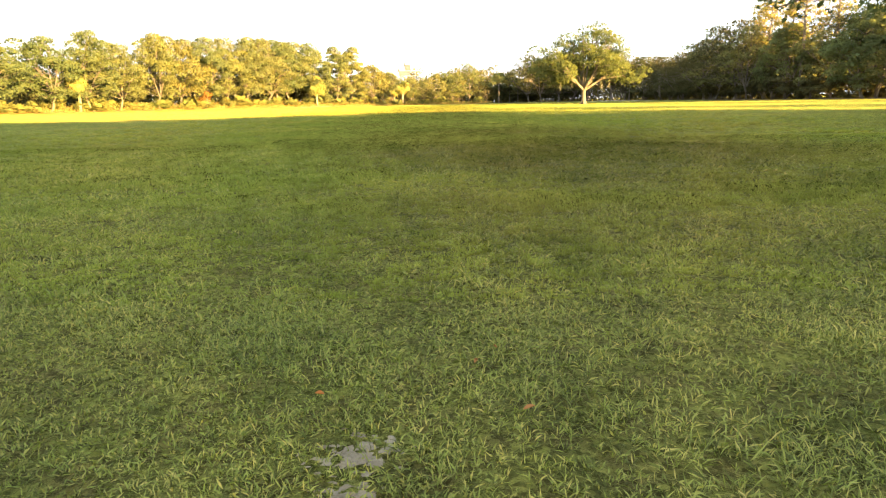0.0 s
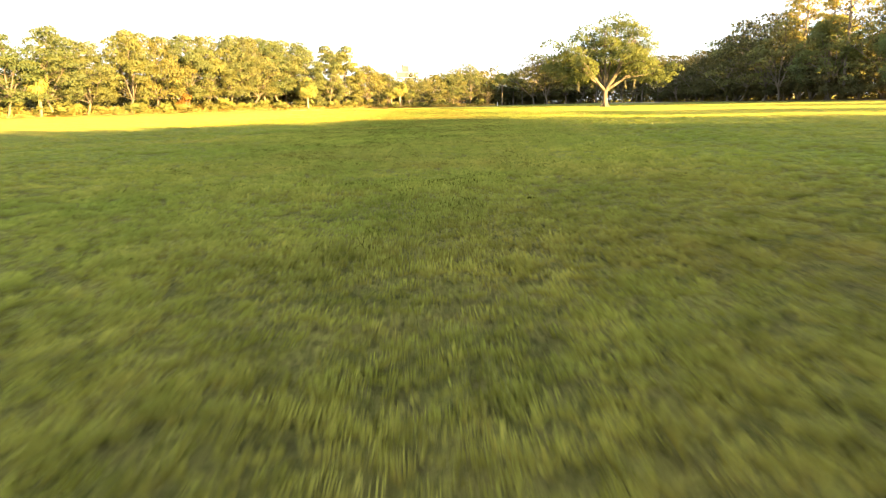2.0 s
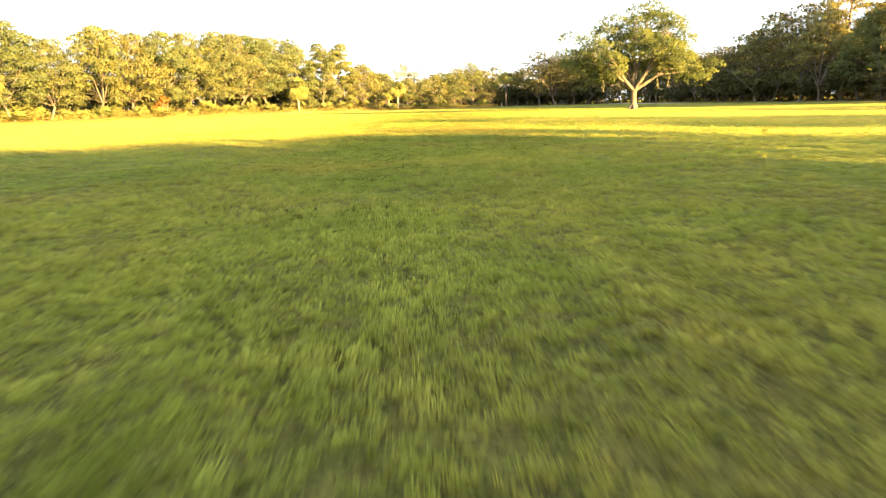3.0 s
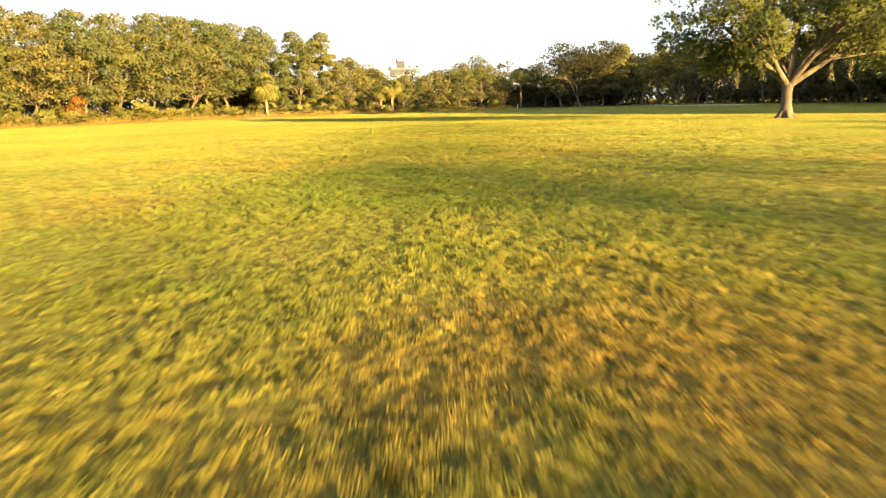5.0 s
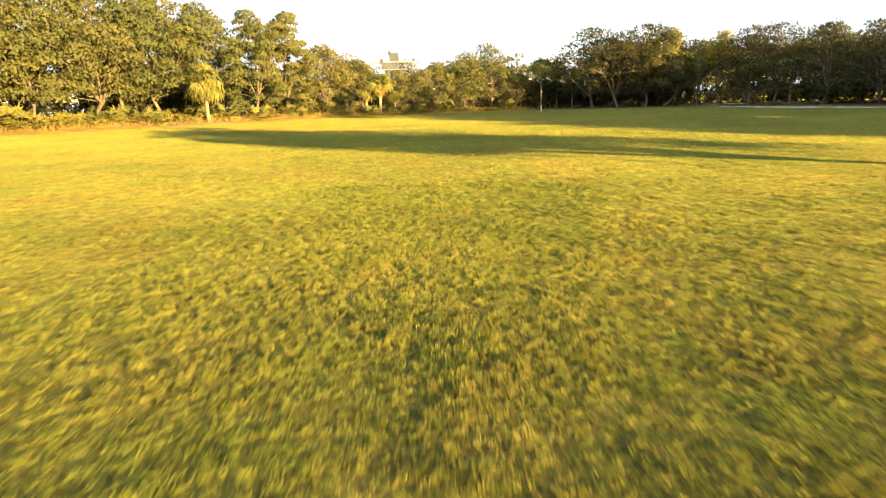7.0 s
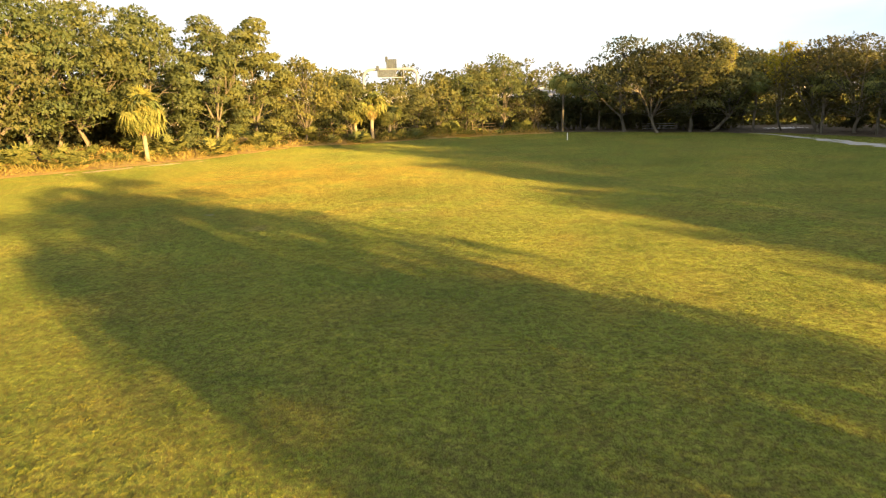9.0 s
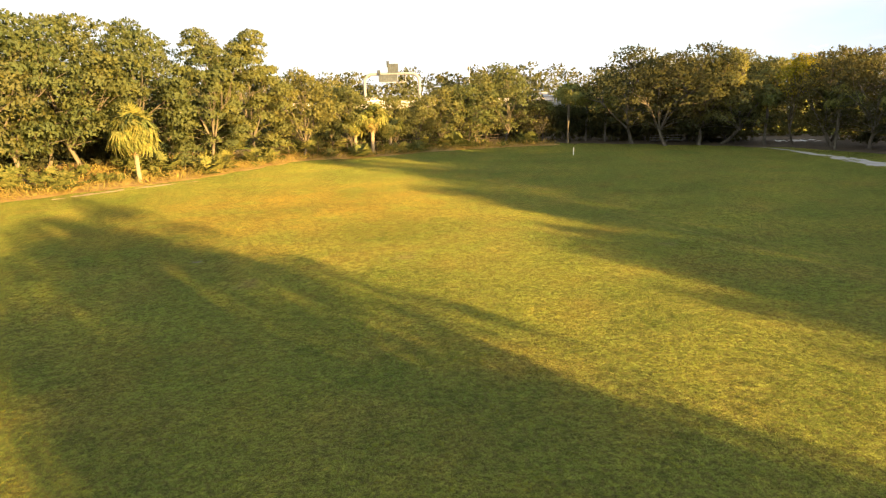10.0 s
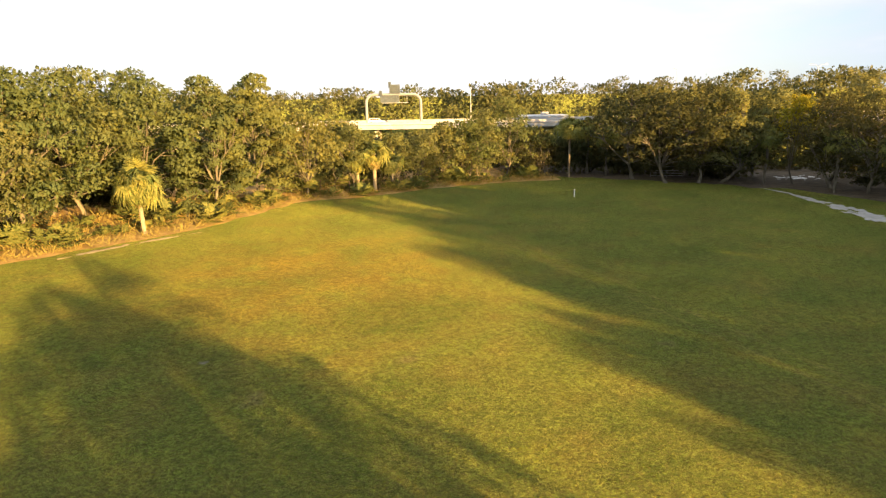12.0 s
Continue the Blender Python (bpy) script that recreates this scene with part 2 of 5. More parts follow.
def make_blades():
    mat, nodes, links, out = fresh("grass_blades")
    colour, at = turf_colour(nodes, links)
    each = nodes.new("ShaderNodeNewGeometry").outputs["Random Per Island"]
    tint = ramp(nodes, links, each, [(0.0, (0.22, 0.22, 0.22)), (0.25, (0.62, 0.61, 0.60)), (0.60, (1.10, 1.08, 1.06)), (0.76, (1.34, 1.20, 1.30)), (0.88, (1.56, 1.22, 1.48)), (1.0, (1.90, 1.40, 1.85))])
    colour = blend(nodes, links, 1.0, colour, tint, "MULTIPLY")
    skin = node(nodes, "ShaderNodeBsdfPrincipled", Roughness=0.6, Specular_IOR_Level=0.15)
    links.new(colour, skin.inputs["Base Color"])
    stood = upright(nodes, links, 0.35)
    links.new(stood, skin.inputs["Normal"])
    thin = nodes.new("ShaderNodeBsdfTranslucent")
    links.new(blend(nodes, links, 1.0, colour, (1.1, 1.15, 0.5), "MULTIPLY"), thin.inputs["Color"])
    both = node(nodes, "ShaderNodeMixShader", Fac=0.28)
    links.new(skin.outputs["BSDF"], both.inputs[1])
    links.new(thin.outputs["BSDF"], both.inputs[2])
    links.new(both.outputs["Shader"], out.inputs["Surface"])
    return mat


def make_leaves(name, low, mid, high, glow=0.46, wide=0.35, grain=11.0, gaps=0.40):
    """Foliage sprays: each face is broken into small leaves with gaps between them; colour differs from leaf to leaf, clump to clump and tree to tree."""
    mat, nodes, links, out = fresh(name)
    at = place(nodes)
    cells = node(nodes, "ShaderNodeTexVoronoi", Scale=grain, Randomness=1.0)
    links.new(at, cells.inputs["Vector"])
    split = nodes.new("ShaderNodeSeparateColor")
    links.new(cells.outputs["Color"], split.inputs["Color"])
    colour = ramp(nodes, links, split.outputs["Red"], [(0.0, low), (0.5, mid), (1.0, high)])
    clump = noise_of(nodes, links, at, wide, 3.0, 0.6)
    colour = blend(nodes, links, 1.0, colour, ramp(nodes, links, clump, [(0.3, (0.76, 0.84, 0.82)), (0.7, (1.20, 1.13, 1.0))]), "MULTIPLY")
    whole = nodes.new("ShaderNodeObjectInfo").outputs["Random"]
    colour = blend(nodes, links, 1.0, colour, ramp(nodes, links, whole, [(0.0, (0.78, 0.88, 0.86)), (0.5, (1.0, 1.0, 1.0)), (1.0, (1.22, 1.13, 0.97))]), "MULTIPLY")
    # each small leaf tilts its own way
    tilt = nodes.new("ShaderNodeVectorMath")
    tilt.operation = "MULTIPLY_ADD"
    links.new(cells.outputs["Color"], tilt.inputs[0])
    tilt.inputs[1].default_value, tilt.inputs[2].default_value = (0.6, 0.6, 0.6), (-0.3, -0.3, -0.3)
    lean = nodes.new("ShaderNodeVectorMath")
    links.new(nodes.new("ShaderNodeNewGeometry").outputs["Normal"], lean.inputs[0])
    links.new(tilt.outputs["Vector"], lean.inputs[1])
    unit = nodes.new("ShaderNodeVectorMath")
    unit.operation = "NORMALIZE"
    links.new(lean.outputs["Vector"], unit.inputs[0])
    skin = node(nodes, "ShaderNodeBsdfDiffuse", Roughness=0.3)
    links.new(colour, skin.inputs["Color"])
    links.new(unit.outputs["Vector"], skin.inputs["Normal"])
    thin = nodes.new("ShaderNodeBsdfTranslucent")
    links.new(blend(nodes, links, 1.0, colour, (1.15, 1.05, 0.65), "MULTIPLY"), thin.inputs["Color"])
    links.new(unit.outputs["Vector"], thin.inputs["Normal"])
    both = node(nodes, "ShaderNodeMixShader", Fac=glow)
    links.new(skin.outputs["BSDF"], both.inputs[1])
    links.new(thin.outputs["BSDF"], both.inputs[2])
    if gaps <= 0:
        links.new(both.outputs["Shader"], out.inputs["Surface"])
        return mat
    hole = nodes.new("ShaderNodeMath")
    hole.operation = "LESS_THAN"
    links.new(split.outputs["Green"], hole.inputs[0])
    hole.inputs[1].default_value = gaps
    cut = nodes.new("ShaderNodeMixShader")
    links.new(hole.outputs["Value"], cut.inputs["Fac"])
    links.new(both.outputs["Shader"], cut.inputs[1])
    links.new(nodes.new("ShaderNodeBsdfTransparent").outputs["BSDF"], cut.inputs[2])
    links.new(cut.outputs["Shader"], out.inputs["Surface"])
    return mat


def make_tufts():
    """Tufts of turf on small upright faces: narrow blades that thin out towards their tips."""
    mat, nodes, links, out = fresh("grass_tufts")
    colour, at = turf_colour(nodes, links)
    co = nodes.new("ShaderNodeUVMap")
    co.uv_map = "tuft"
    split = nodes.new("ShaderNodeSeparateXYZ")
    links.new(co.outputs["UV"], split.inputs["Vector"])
    each = nodes.new("ShaderNodeNewGeometry").outputs["Random Per Island"]
    shift = nodes.new("ShaderNodeMath")
    shift.operation = "MULTIPLY_ADD"
    links.new(each, shift.inputs[0])
    shift.inputs[1].default_value = 90.0
    links.new(split.outputs["X"], shift.inputs[2])
    line = nodes.new("ShaderNodeCombineXYZ")
    links.new(shift.outputs["Value"], line.inputs["X"])
    up = nodes.new("ShaderNodeMath")
    up.operation = "MULTIPLY"
    links.new(split.outputs["Y"], up.inputs[0])
    up.inputs[1].default_value = 0.10
    links.new(up.outputs["Value"], line.inputs["Y"])
    streak = noise_of(nodes, links, line.outputs["Vector"], 17.0, 2.0, 0.5)
    tint = ramp(nodes, links, each, [(0.0, (0.86, 0.90, 0.80)), (0.5, (0.98, 1.0, 0.94)), (0.9, (1.04, 1.03, 1.0)), (1.0, (1.2, 1.12, 1.12))])
    colour = blend(nodes, links, 1.0, colour, tint, "MULTIPLY")
    colour = blend(nodes, links, 1.0, colour, ramp(nodes, links, streak, [(0.35, (0.70, 0.71, 0.66)), (0.7, (1.18, 1.16, 1.05))]), "MULTIPLY")
    # the blades turn dark and brown at the foot, shade painted into their colour
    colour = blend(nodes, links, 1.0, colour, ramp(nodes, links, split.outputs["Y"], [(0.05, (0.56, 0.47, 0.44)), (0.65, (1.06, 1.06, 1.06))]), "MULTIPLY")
    skin = node(nodes, "ShaderNodeBsdfDiffuse", Roughness=0.4)
    links.new(colour, skin.inputs["Color"])
    links.new(upright(nodes, links, 0.9), skin.inputs["Normal"])
    thin = nodes.new("ShaderNodeBsdfTranslucent")
    links.new(blend(nodes, links, 1.0, colour, (1.1, 1.1, 0.55), "MULTIPLY"), thin.inputs["Color"])
    both = node(nodes, "ShaderNodeMixShader", Fac=0.28)
    links.new(skin.outputs["BSDF"], both.inputs[1])
    links.new(thin.outputs["BSDF"], both.inputs[2])
    edge = nodes.new("ShaderNodeMath")
    edge.operation = "MULTIPLY_ADD"
    links.new(split.outputs["Y"], edge.inputs[0])
    edge.inputs[1].default_value, edge.inputs[2].default_value = 0.26, 0.40
    hole = nodes.new("ShaderNodeMath")
    hole.operation = "LESS_THAN"
    links.new(streak, hole.inputs[0])
    links.new(edge.outputs["Value"], hole.inputs[1])
    cut = nodes.new("ShaderNodeMixShader")
    links.new(hole.outputs["Value"], cut.inputs["Fac"])
    links.new(both.outputs["Shader"], cut.inputs[1])
    links.new(nodes.new("ShaderNodeBsdfTransparent").outputs["BSDF"], cut.inputs[2])
    links.new(cut.outputs["Shader"], out.inputs["Surface"])
    return mat


def make_rough(name, dark, light, scale=3.0, rough=0.9, bump=0.03, stretch=(1, 1, 1), metal=0.0):
    """A rough surface with stains at a large scale and grain at a small one."""
    mat, nodes, links, out = fresh(name)
    co = nodes.new("ShaderNodeTexCoord")
    lay = nodes.new("ShaderNodeMapping")
    lay.inputs["Scale"].default_value = stretch
    links.new(co.outputs["Object"], lay.inputs["Vector"])
    grain = noise_of(nodes, links, lay.outputs["Vector"], scale * 6, 6.0, 0.7)
    stain = noise_of(nodes, links, lay.outputs["Vector"], scale, 4.0, 0.6)
    colour = ramp(nodes, links, stain, [(0.3, dark), (0.7, light)])
    colour = blend(nodes, links, 1.0, colour, ramp(nodes, links, grain, [(0.25, (0.7, 0.7, 0.7)), (0.7, (1.1, 1.1, 1.1))]), "MULTIPLY")
    rise = nodes.new("ShaderNodeBump")
    rise.inputs["Strength"].default_value, rise.inputs["Distance"].default_value = 0.8, bump
    links.new(grain, rise.inputs["Height"])
    skin = node(nodes, "ShaderNodeBsdfPrincipled", Roughness=rough, Metallic=metal, Specular_IOR_Level=0.3)
    links.new(colour, skin.inputs["Base Color"])
    links.new(rise.outputs["Normal"], skin.inputs["Normal"])
    links.new(skin.outputs["BSDF"], out.inputs["Surface"])
    return mat


GROUND = make_ground()
BLADES = make_blades()
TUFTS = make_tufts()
LEAVES = make_leaves("oak_leaves", (0.104, 0.130, 0.062), (0.131, 0.159, 0.076), (0.159, 0.183, 0.090), gaps=0.22)
PALE_LEAVES = make_leaves("pale_leaves", (0.113, 0.130, 0.061), (0.143, 0.159, 0.075), (0.173, 0.182, 0.088), gaps=0.22)
# oak leaves darkened for the shaded woods: the shade is in the colour
SHADED_LEAVES = make_leaves("shaded_leaves", (0.054, 0.060, 0.036), (0.074, 0.079, 0.044), (0.097, 0.097, 0.052), gaps=0.26)
GOLD_LEAVES = make_leaves("golden_leaves", (0.180, 0.172, 0.020), (0.290, 0.268, 0.030), (0.370, 0.340, 0.050))
PINE_LEAVES = make_leaves("pine_needles", (0.130, 0.138, 0.052), (0.195, 0.186, 0.070), (0.270, 0.236, 0.092))
FRONDS = make_leaves("palm_fronds", (0.150, 0.168, 0.054), (0.205, 0.218, 0.072), (0.262, 0.262, 0.095), 0.35, 0.9, 6.0, 0.0)
DEAD_FRONDS = make_leaves("dead_fronds", (0.200, 0.150, 0.062), (0.275, 0.210, 0.092), (0.340, 0.270, 0.130), 0.3, 0.9, 6.0, 0.0)
PALMETTO = make_leaves("palmetto_fans", (0.085, 0.104, 0.038), (0.135, 0.150, 0.054), (0.190, 0.190, 0.074), 0.3, 0.9, 6.0, 0.0)
RUSTY = make_leaves("rusty_leaves", (0.160, 0.078, 0.024), (0.225, 0.115, 0.036), (0.290, 0.160, 0.056), 0.25, 0.6)
DRY_WEEDS = make_leaves("dry_weeds", (0.190, 0.140, 0.046), (0.300, 0.230, 0.076), (0.400, 0.325, 0.115), 0.25, 0.6, 14.0, 0.25)
MOSS = make_leaves("hanging_moss", (0.120, 0.125, 0.095), (0.165, 0.165, 0.125), (0.220, 0.215, 0.160), 0.3, 0.9, 22.0, 0.35)
BARK = make_rough("oak_bark", (0.055, 0.050, 0.039), (0.190, 0.170, 0.127), 2.4, 0.95, 0.07, (1, 1, 0.25))
PALM_BARK = make_rough("palm_bark", (0.170, 0.150, 0.105), (0.330, 0.290, 0.205), 2.5, 0.95, 0.04, (1, 1, 2.0))
STRAW_SOIL = make_rough("straw_litter", (0.230, 0.145, 0.050), (0.420, 0.290, 0.108), 0.8, 0.95, 0.05)
DARK_LITTER = make_rough("leaf_litter", (0.050, 0.038, 0.024), (0.115, 0.088, 0.056), 0.7, 0.95, 0.05)
SAND = make_rough("pale_sand", (0.235, 0.232, 0.225), (0.345, 0.342, 0.335), 0.9, 0.95, 0.03)
SOIL = make_rough("bare_soil", (0.105, 0.094, 0.066), (0.195, 0.176, 0.132), 9.0, 0.95, 0.02)
CONCRETE = make_rough("pale_concrete", (0.330, 0.325, 0.310), (0.470, 0.460, 0.440), 0.4, 0.85, 0.01)
ASPHALT = make_rough("asphalt", (0.045, 0.045, 0.046), (0.070, 0.069, 0.067), 0.8, 0.9, 0.01)
STEEL = make_rough("galvanised_steel", (0.340, 0.345, 0.350), (0.480, 0.485, 0.490), 1.2, 0.5, 0.004, (1, 1, 1), 0.3)
PALE_STEEL = make_rough("painted_steel", (0.205, 0.220, 0.240), (0.265, 0.280, 0.300), 1.0, 0.55, 0.003)
FENCE_DARK = make_rough("dark_weathered_wood", (0.060, 0.046, 0.034), (0.120, 0.092, 0.066), 2.0, 0.9, 0.01, (1, 1, 0.2))
GREY_BOARDS = make_rough("grey_boards", (0.170, 0.168, 0.160), (0.290, 0.285, 0.270), 2.0, 0.9, 0.01, (1, 1, 0.2))
SIGN_BACK = make_rough("sign_back", (0.085, 0.105, 0.120), (0.140, 0.170, 0.190), 1.0, 0.6, 0.004, (1, 1, 1), 0.4)
WHITE_PAINT = make_rough("white_paint", (0.560, 0.560, 0.560), (0.680, 0.680, 0.675), 1.5, 0.5, 0.003)
DARK_GLASS = make_rough("dark_glass", (0.020, 0.024, 0.028), (0.035, 0.040, 0.045), 1.0, 0.08, 0.0)
RUBBER = make_rough("tyre_rubber", (0.020, 0.020, 0.020), (0.040, 0.040, 0.040), 6.0, 0.85, 0.003)
FAR_LEAVES = make_leaves("far_woods_leaves", (0.074, 0.086, 0.046), (0.108, 0.118, 0.058), (0.150, 0.150, 0.074), 0.35, 0.08, 5.0, 0.18)
BROWN_LEAF = make_leaves("fallen_leaf", (0.170, 0.070, 0.028), (0.230, 0.098, 0.040), (0.280, 0.130, 0.058), 0.15, 2.0, 30.0, 0.0)
TAN_SAND = make_rough("tan_sand", (0.210, 0.170, 0.105), (0.330, 0.275, 0.180), 1.2, 0.95, 0.03)
WHITE_SAND = make_rough("white_sand", (0.580, 0.575, 0.555), (0.720, 0.715, 0.695), 0.6, 0.95, 0.03)
FINE_LEAVES = make_leaves("small_oak_leaves", (0.058, 0.082, 0.036), (0.082, 0.110, 0.046), (0.110, 0.136, 0.058), 0.40, 0.5, 17.0, 0.36)


# ---- mesh helpers ----
def mesh_of(name, verts, faces, material, smooth=False, normals=None):
    """A mesh from arrays; every face has the same number of corners."""
    verts, faces = np.asarray(verts, dtype=np.float32), np.asarray(faces, dtype=np.int32)
    me = bpy.data.meshes.new(name)
    me.vertices.add(len(verts))
    me.vertices.foreach_set("co", verts.ravel())
    sides = faces.shape[1]
    me.loops.add(faces.size)
    me.loops.foreach_set("vertex_index", faces.ravel())
    me.polygons.add(len(faces))
    me.polygons.foreach_set("loop_start", np.arange(len(faces), dtype=np.int32) * sides)
    me.update(calc_edges=True)
    if smooth:
        me.polygons.foreach_set("use_smooth", np.ones(len(faces), dtype=bool))
    me.materials.append(material)
    if normals is not None:
        me.polygons.foreach_set("use_smooth", np.ones(len(faces), dtype=bool))
        me.normals_split_custom_set_from_vertices(np.asarray(normals, dtype=np.float32).tolist())
    return me


def part(name, data, parent, label="", m=None):
    """One mesh as an object under a thing or a part."""
    ob = new(name, data)
    ob.parent = parent
    if m is not None:
        ob.matrix_basis = m
    return tagged(ob, label)


def thing(name, m, label, category, group="", kind="", data=None):
    ob = new(name, data)
    ob.matrix_basis = m
    if data is None:
        ob.empty_display_size = 0.3
    return tagged(ob, label, category, group, kind)


def from_bm(name, bm, material, smooth=False):
    me = bpy.data.meshes.new(name)
    bm.to_mesh(me)
    bm.free()
    me.materials.append(material)
    if smooth:
        me.polygons.foreach_set("use_smooth", np.ones(len(me.polygons), dtype=bool))
    return me


def box_mesh(name, size, material, bevel=0.0, middle=(0, 0, 0)):
    bm = bmesh.new()
    bmesh.ops.create_cube(bm, size=1.0, matrix=Matrix.Translation(middle) @ Matrix.Diagonal((*size, 1)))
    if bevel:
        bmesh.ops.bevel(bm, geom=bm.edges[:], offset=bevel, segments=2, affect="EDGES")
    return from_bm(name, bm, material)


class Tubes:
    """Tapered tubes along lines, gathered into one mesh."""

    def __init__(self, sides=7):
        self.verts, self.faces, self.sides = [], [], sides

    def add(self, line, radii):
        line = [Vector(p) for p in line]
        base, n = len(self.verts), self.sides
        side = Vector((1, 0.3, 0.1))
        for i, p in enumerate(line):
            ahead = (line[min(i + 1, len(line) - 1)] - line[max(i - 1, 0)]).normalized()
            side = (side - ahead * side.dot(ahead)).normalized()
            other = ahead.cross(side)
            for k in range(n):
                a = 2 * math.pi * k / n
                self.verts.append(p + (side * math.cos(a) + other * math.sin(a)) * radii[i])
        for i in range(len(line) - 1):
            for k in range(n):
                a, b = base + i * n + k, base + i * n + (k + 1) % n
                self.faces.append((a, b, b + n, a + n))

    def mesh(self, name, material):
        return mesh_of(name, [tuple(v) for v in self.verts], self.faces, material, True)


def rand_dirs(rng, n):
    v = rng.normal(size=(n, 3))
    return v / np.linalg.norm(v, axis=1, keepdims=True)


def leaf_quads(rng, at, out, length, width, droop=0.25):
    """Leaf sprays: pointed four-cornered leaves at the places given, leaning outwards; their faces turn outwards too."""
    n = len(at)
    along = out * 0.6 + rand_dirs(rng, n) * 0.9
    along[:, 2] -= droop
    along /= np.linalg.norm(along, axis=1, keepdims=True)
    across = np.cross(along, rand_dirs(rng, n))
    across /= np.linalg.norm(across, axis=1, keepdims=True) + 1e-9
    front = np.cross(along, across)
    across = np.where((front * out).sum(axis=1, keepdims=True) < 0, -across, across)
    size = (0.6 + 0.8 * rng.random((n, 1)))
    tip, half = along * length * size, across * width * size * 0.5
    bend = np.cross(along, across) * (rng.random((n, 1)) - 0.5) * length * 0.3
    verts = np.stack([at, at + tip * 0.5 - half + bend * 0.5, at + tip, at + tip * 0.5 + half + bend * 0.5], axis=1)
    return verts.reshape(-1, 3), np.arange(n * 4).reshape(-1, 4)


def foliage(name, rng, lobes, count, leaf, material, wide=0.72, droop=0.25):
    """A crown's foliage: many leaf sprays over and inside its lobes."""
    at, way = crown_points(rng, lobes, count)
    facing = way + rand_dirs(rng, count) * 0.18 + np.array((0, 0, 0.15))
    facing /= np.linalg.norm(facing, axis=1, keepdims=True)
    return mesh_of(name, *leaf_quads(rng, at, way, leaf, leaf * wide, droop), material, normals=np.repeat(facing, 4, axis=0))


def crown_points(rng, lobes, n):
    """Places and outward ways over the shells of many lobes, denser on large ones, with a ragged edge."""
    lobes = np.asarray(lobes, dtype=float)
    weight = lobes[:, 3] ** 2
    pick = rng.choice(len(lobes), size=n, p=weight / weight.sum())
    way = rand_dirs(rng, n)
    way[:, 2] = np.where((way[:, 2] < -0.15) & (rng.random(n) < 0.85), -way[:, 2], way[:, 2])
    reach = lobes[pick, 3:4] * (1.12 - 0.42 * rng.random((n, 1)) ** 1.6)
    flat = np.array([1.10, 1.10, 0.56])
    return lobes[pick, :3] + way * reach * flat, way


def grow(rng, height, radius, fork, lean=0.05, limbs=5, spread=1.0, low=0.36, girth=0.32, lobes_each=4, fill=34):
    """Trunk and limbs of a broad tree, and the lobes of its crown."""
    wood = Tubes(5)
    foot = Vector((0, 0, -0.15))
    top = Vector((rng.normal() * lean * height, rng.normal() * lean * height, fork))
    mid = (foot + top) / 2 + Vector((rng.normal() * 0.12, rng.normal() * 0.12, 0))
    wood.add([foot, foot + Vector((0, 0, 0.3)), foot.lerp(mid, 0.5), mid, top], [girth * 1.7, girth * 1.2, girth, girth * 0.92, girth * 0.85])
    lobes = []
    for k in range(limbs):
        turn = 2 * math.pi * (k + rng.random() * 0.6) / limbs
        share = 0.45 + 0.55 * rng.random()
        rise = low + (1 - low) * (0.25 + 0.7 * (1 - share * 0.75) * (0.6 + 0.6 * rng.random()))
        end = Vector((math.cos(turn) * radius * share * spread, math.sin(turn) * radius * share * spread, height * min(rise, 0.86)))
        a = top.lerp(end, 0.35) + Vector((0, 0, 0.10 * height * rng.random()))
        b = top.lerp(end, 0.7) + Vector((rng.normal() * 0.4, rng.normal() * 0.4, 0.05 * height))
        wood.add([top - Vector((0, 0, 0.25)), a, b, end], [girth * 0.6, girth * 0.42, girth * 0.26, girth * 0.10])
        for j in range(lobes_each):
            at = b.lerp(end, 0.2 + 0.9 * rng.random()) + Vector((rng.normal() * radius * 0.26, rng.normal() * radius * 0.26, rng.normal() * height * 0.09 + 0.3))
            size = max(0.9, radius * (0.15 + 0.12 * rng.random()))
            stray = max(1.0, math.hypot(at.x, at.y) / (radius * 0.95))
            at.x, at.y = at.x / stray, at.y / stray
            at.z = min(max(at.z, height * low * 0.9), height - size * 0.65)
            lobes.append((*at, size))
            wood.add([a.lerp(b, rng.random()), b.lerp(at, 0.6) + Vector((0, 0, 0.2)), at], [girth * 0.24, girth * 0.14, girth * 0.05])
    tip = Vector((top.x + rng.normal() * 0.5, top.y + rng.normal() * 0.5, height * 0.82))
    wood.add([top, top.lerp(tip, 0.5) + Vector((rng.normal() * 0.25, rng.normal() * 0.25, 0)), tip], [girth * 0.75, girth * 0.45, girth * 0.12])
    # the body of the crown: an egg of lobes from the lowest boughs to the top
    for j in range(fill):
        up = (j + rng.random()) / fill
        z = height * (low + (0.93 - low) * up)
        girdle = radius * (0.55 + 0.45 * math.sin(math.pi * min(1.0, 0.18 + up * 0.95))) * (1.0 - 0.55 * max(0.0, up - 0.55) / 0.45)
        turn, share = j * 2.4 + rng.random(), 0.35 + 0.65 * rng.random() ** 0.6
        size = max(0.9, radius * (0.16 + 0.13 * rng.random()))
        at = Vector((math.cos(turn) * girdle * share, math.sin(turn) * girdle * share, min(z, height - size * 0.6)))
        lobes.append((*at, size))
        stem = top.lerp(tip, max(0.0, min(0.9, (at.z - 1.6 - top.z) / (tip.z - top.z))))
        wood.add([stem, stem.lerp(at, 0.5) + Vector((rng.normal() * 0.3, rng.normal() * 0.3, 0.25)), at], [girth * 0.2, girth * 0.13, girth * 0.04])
    return wood, lobes


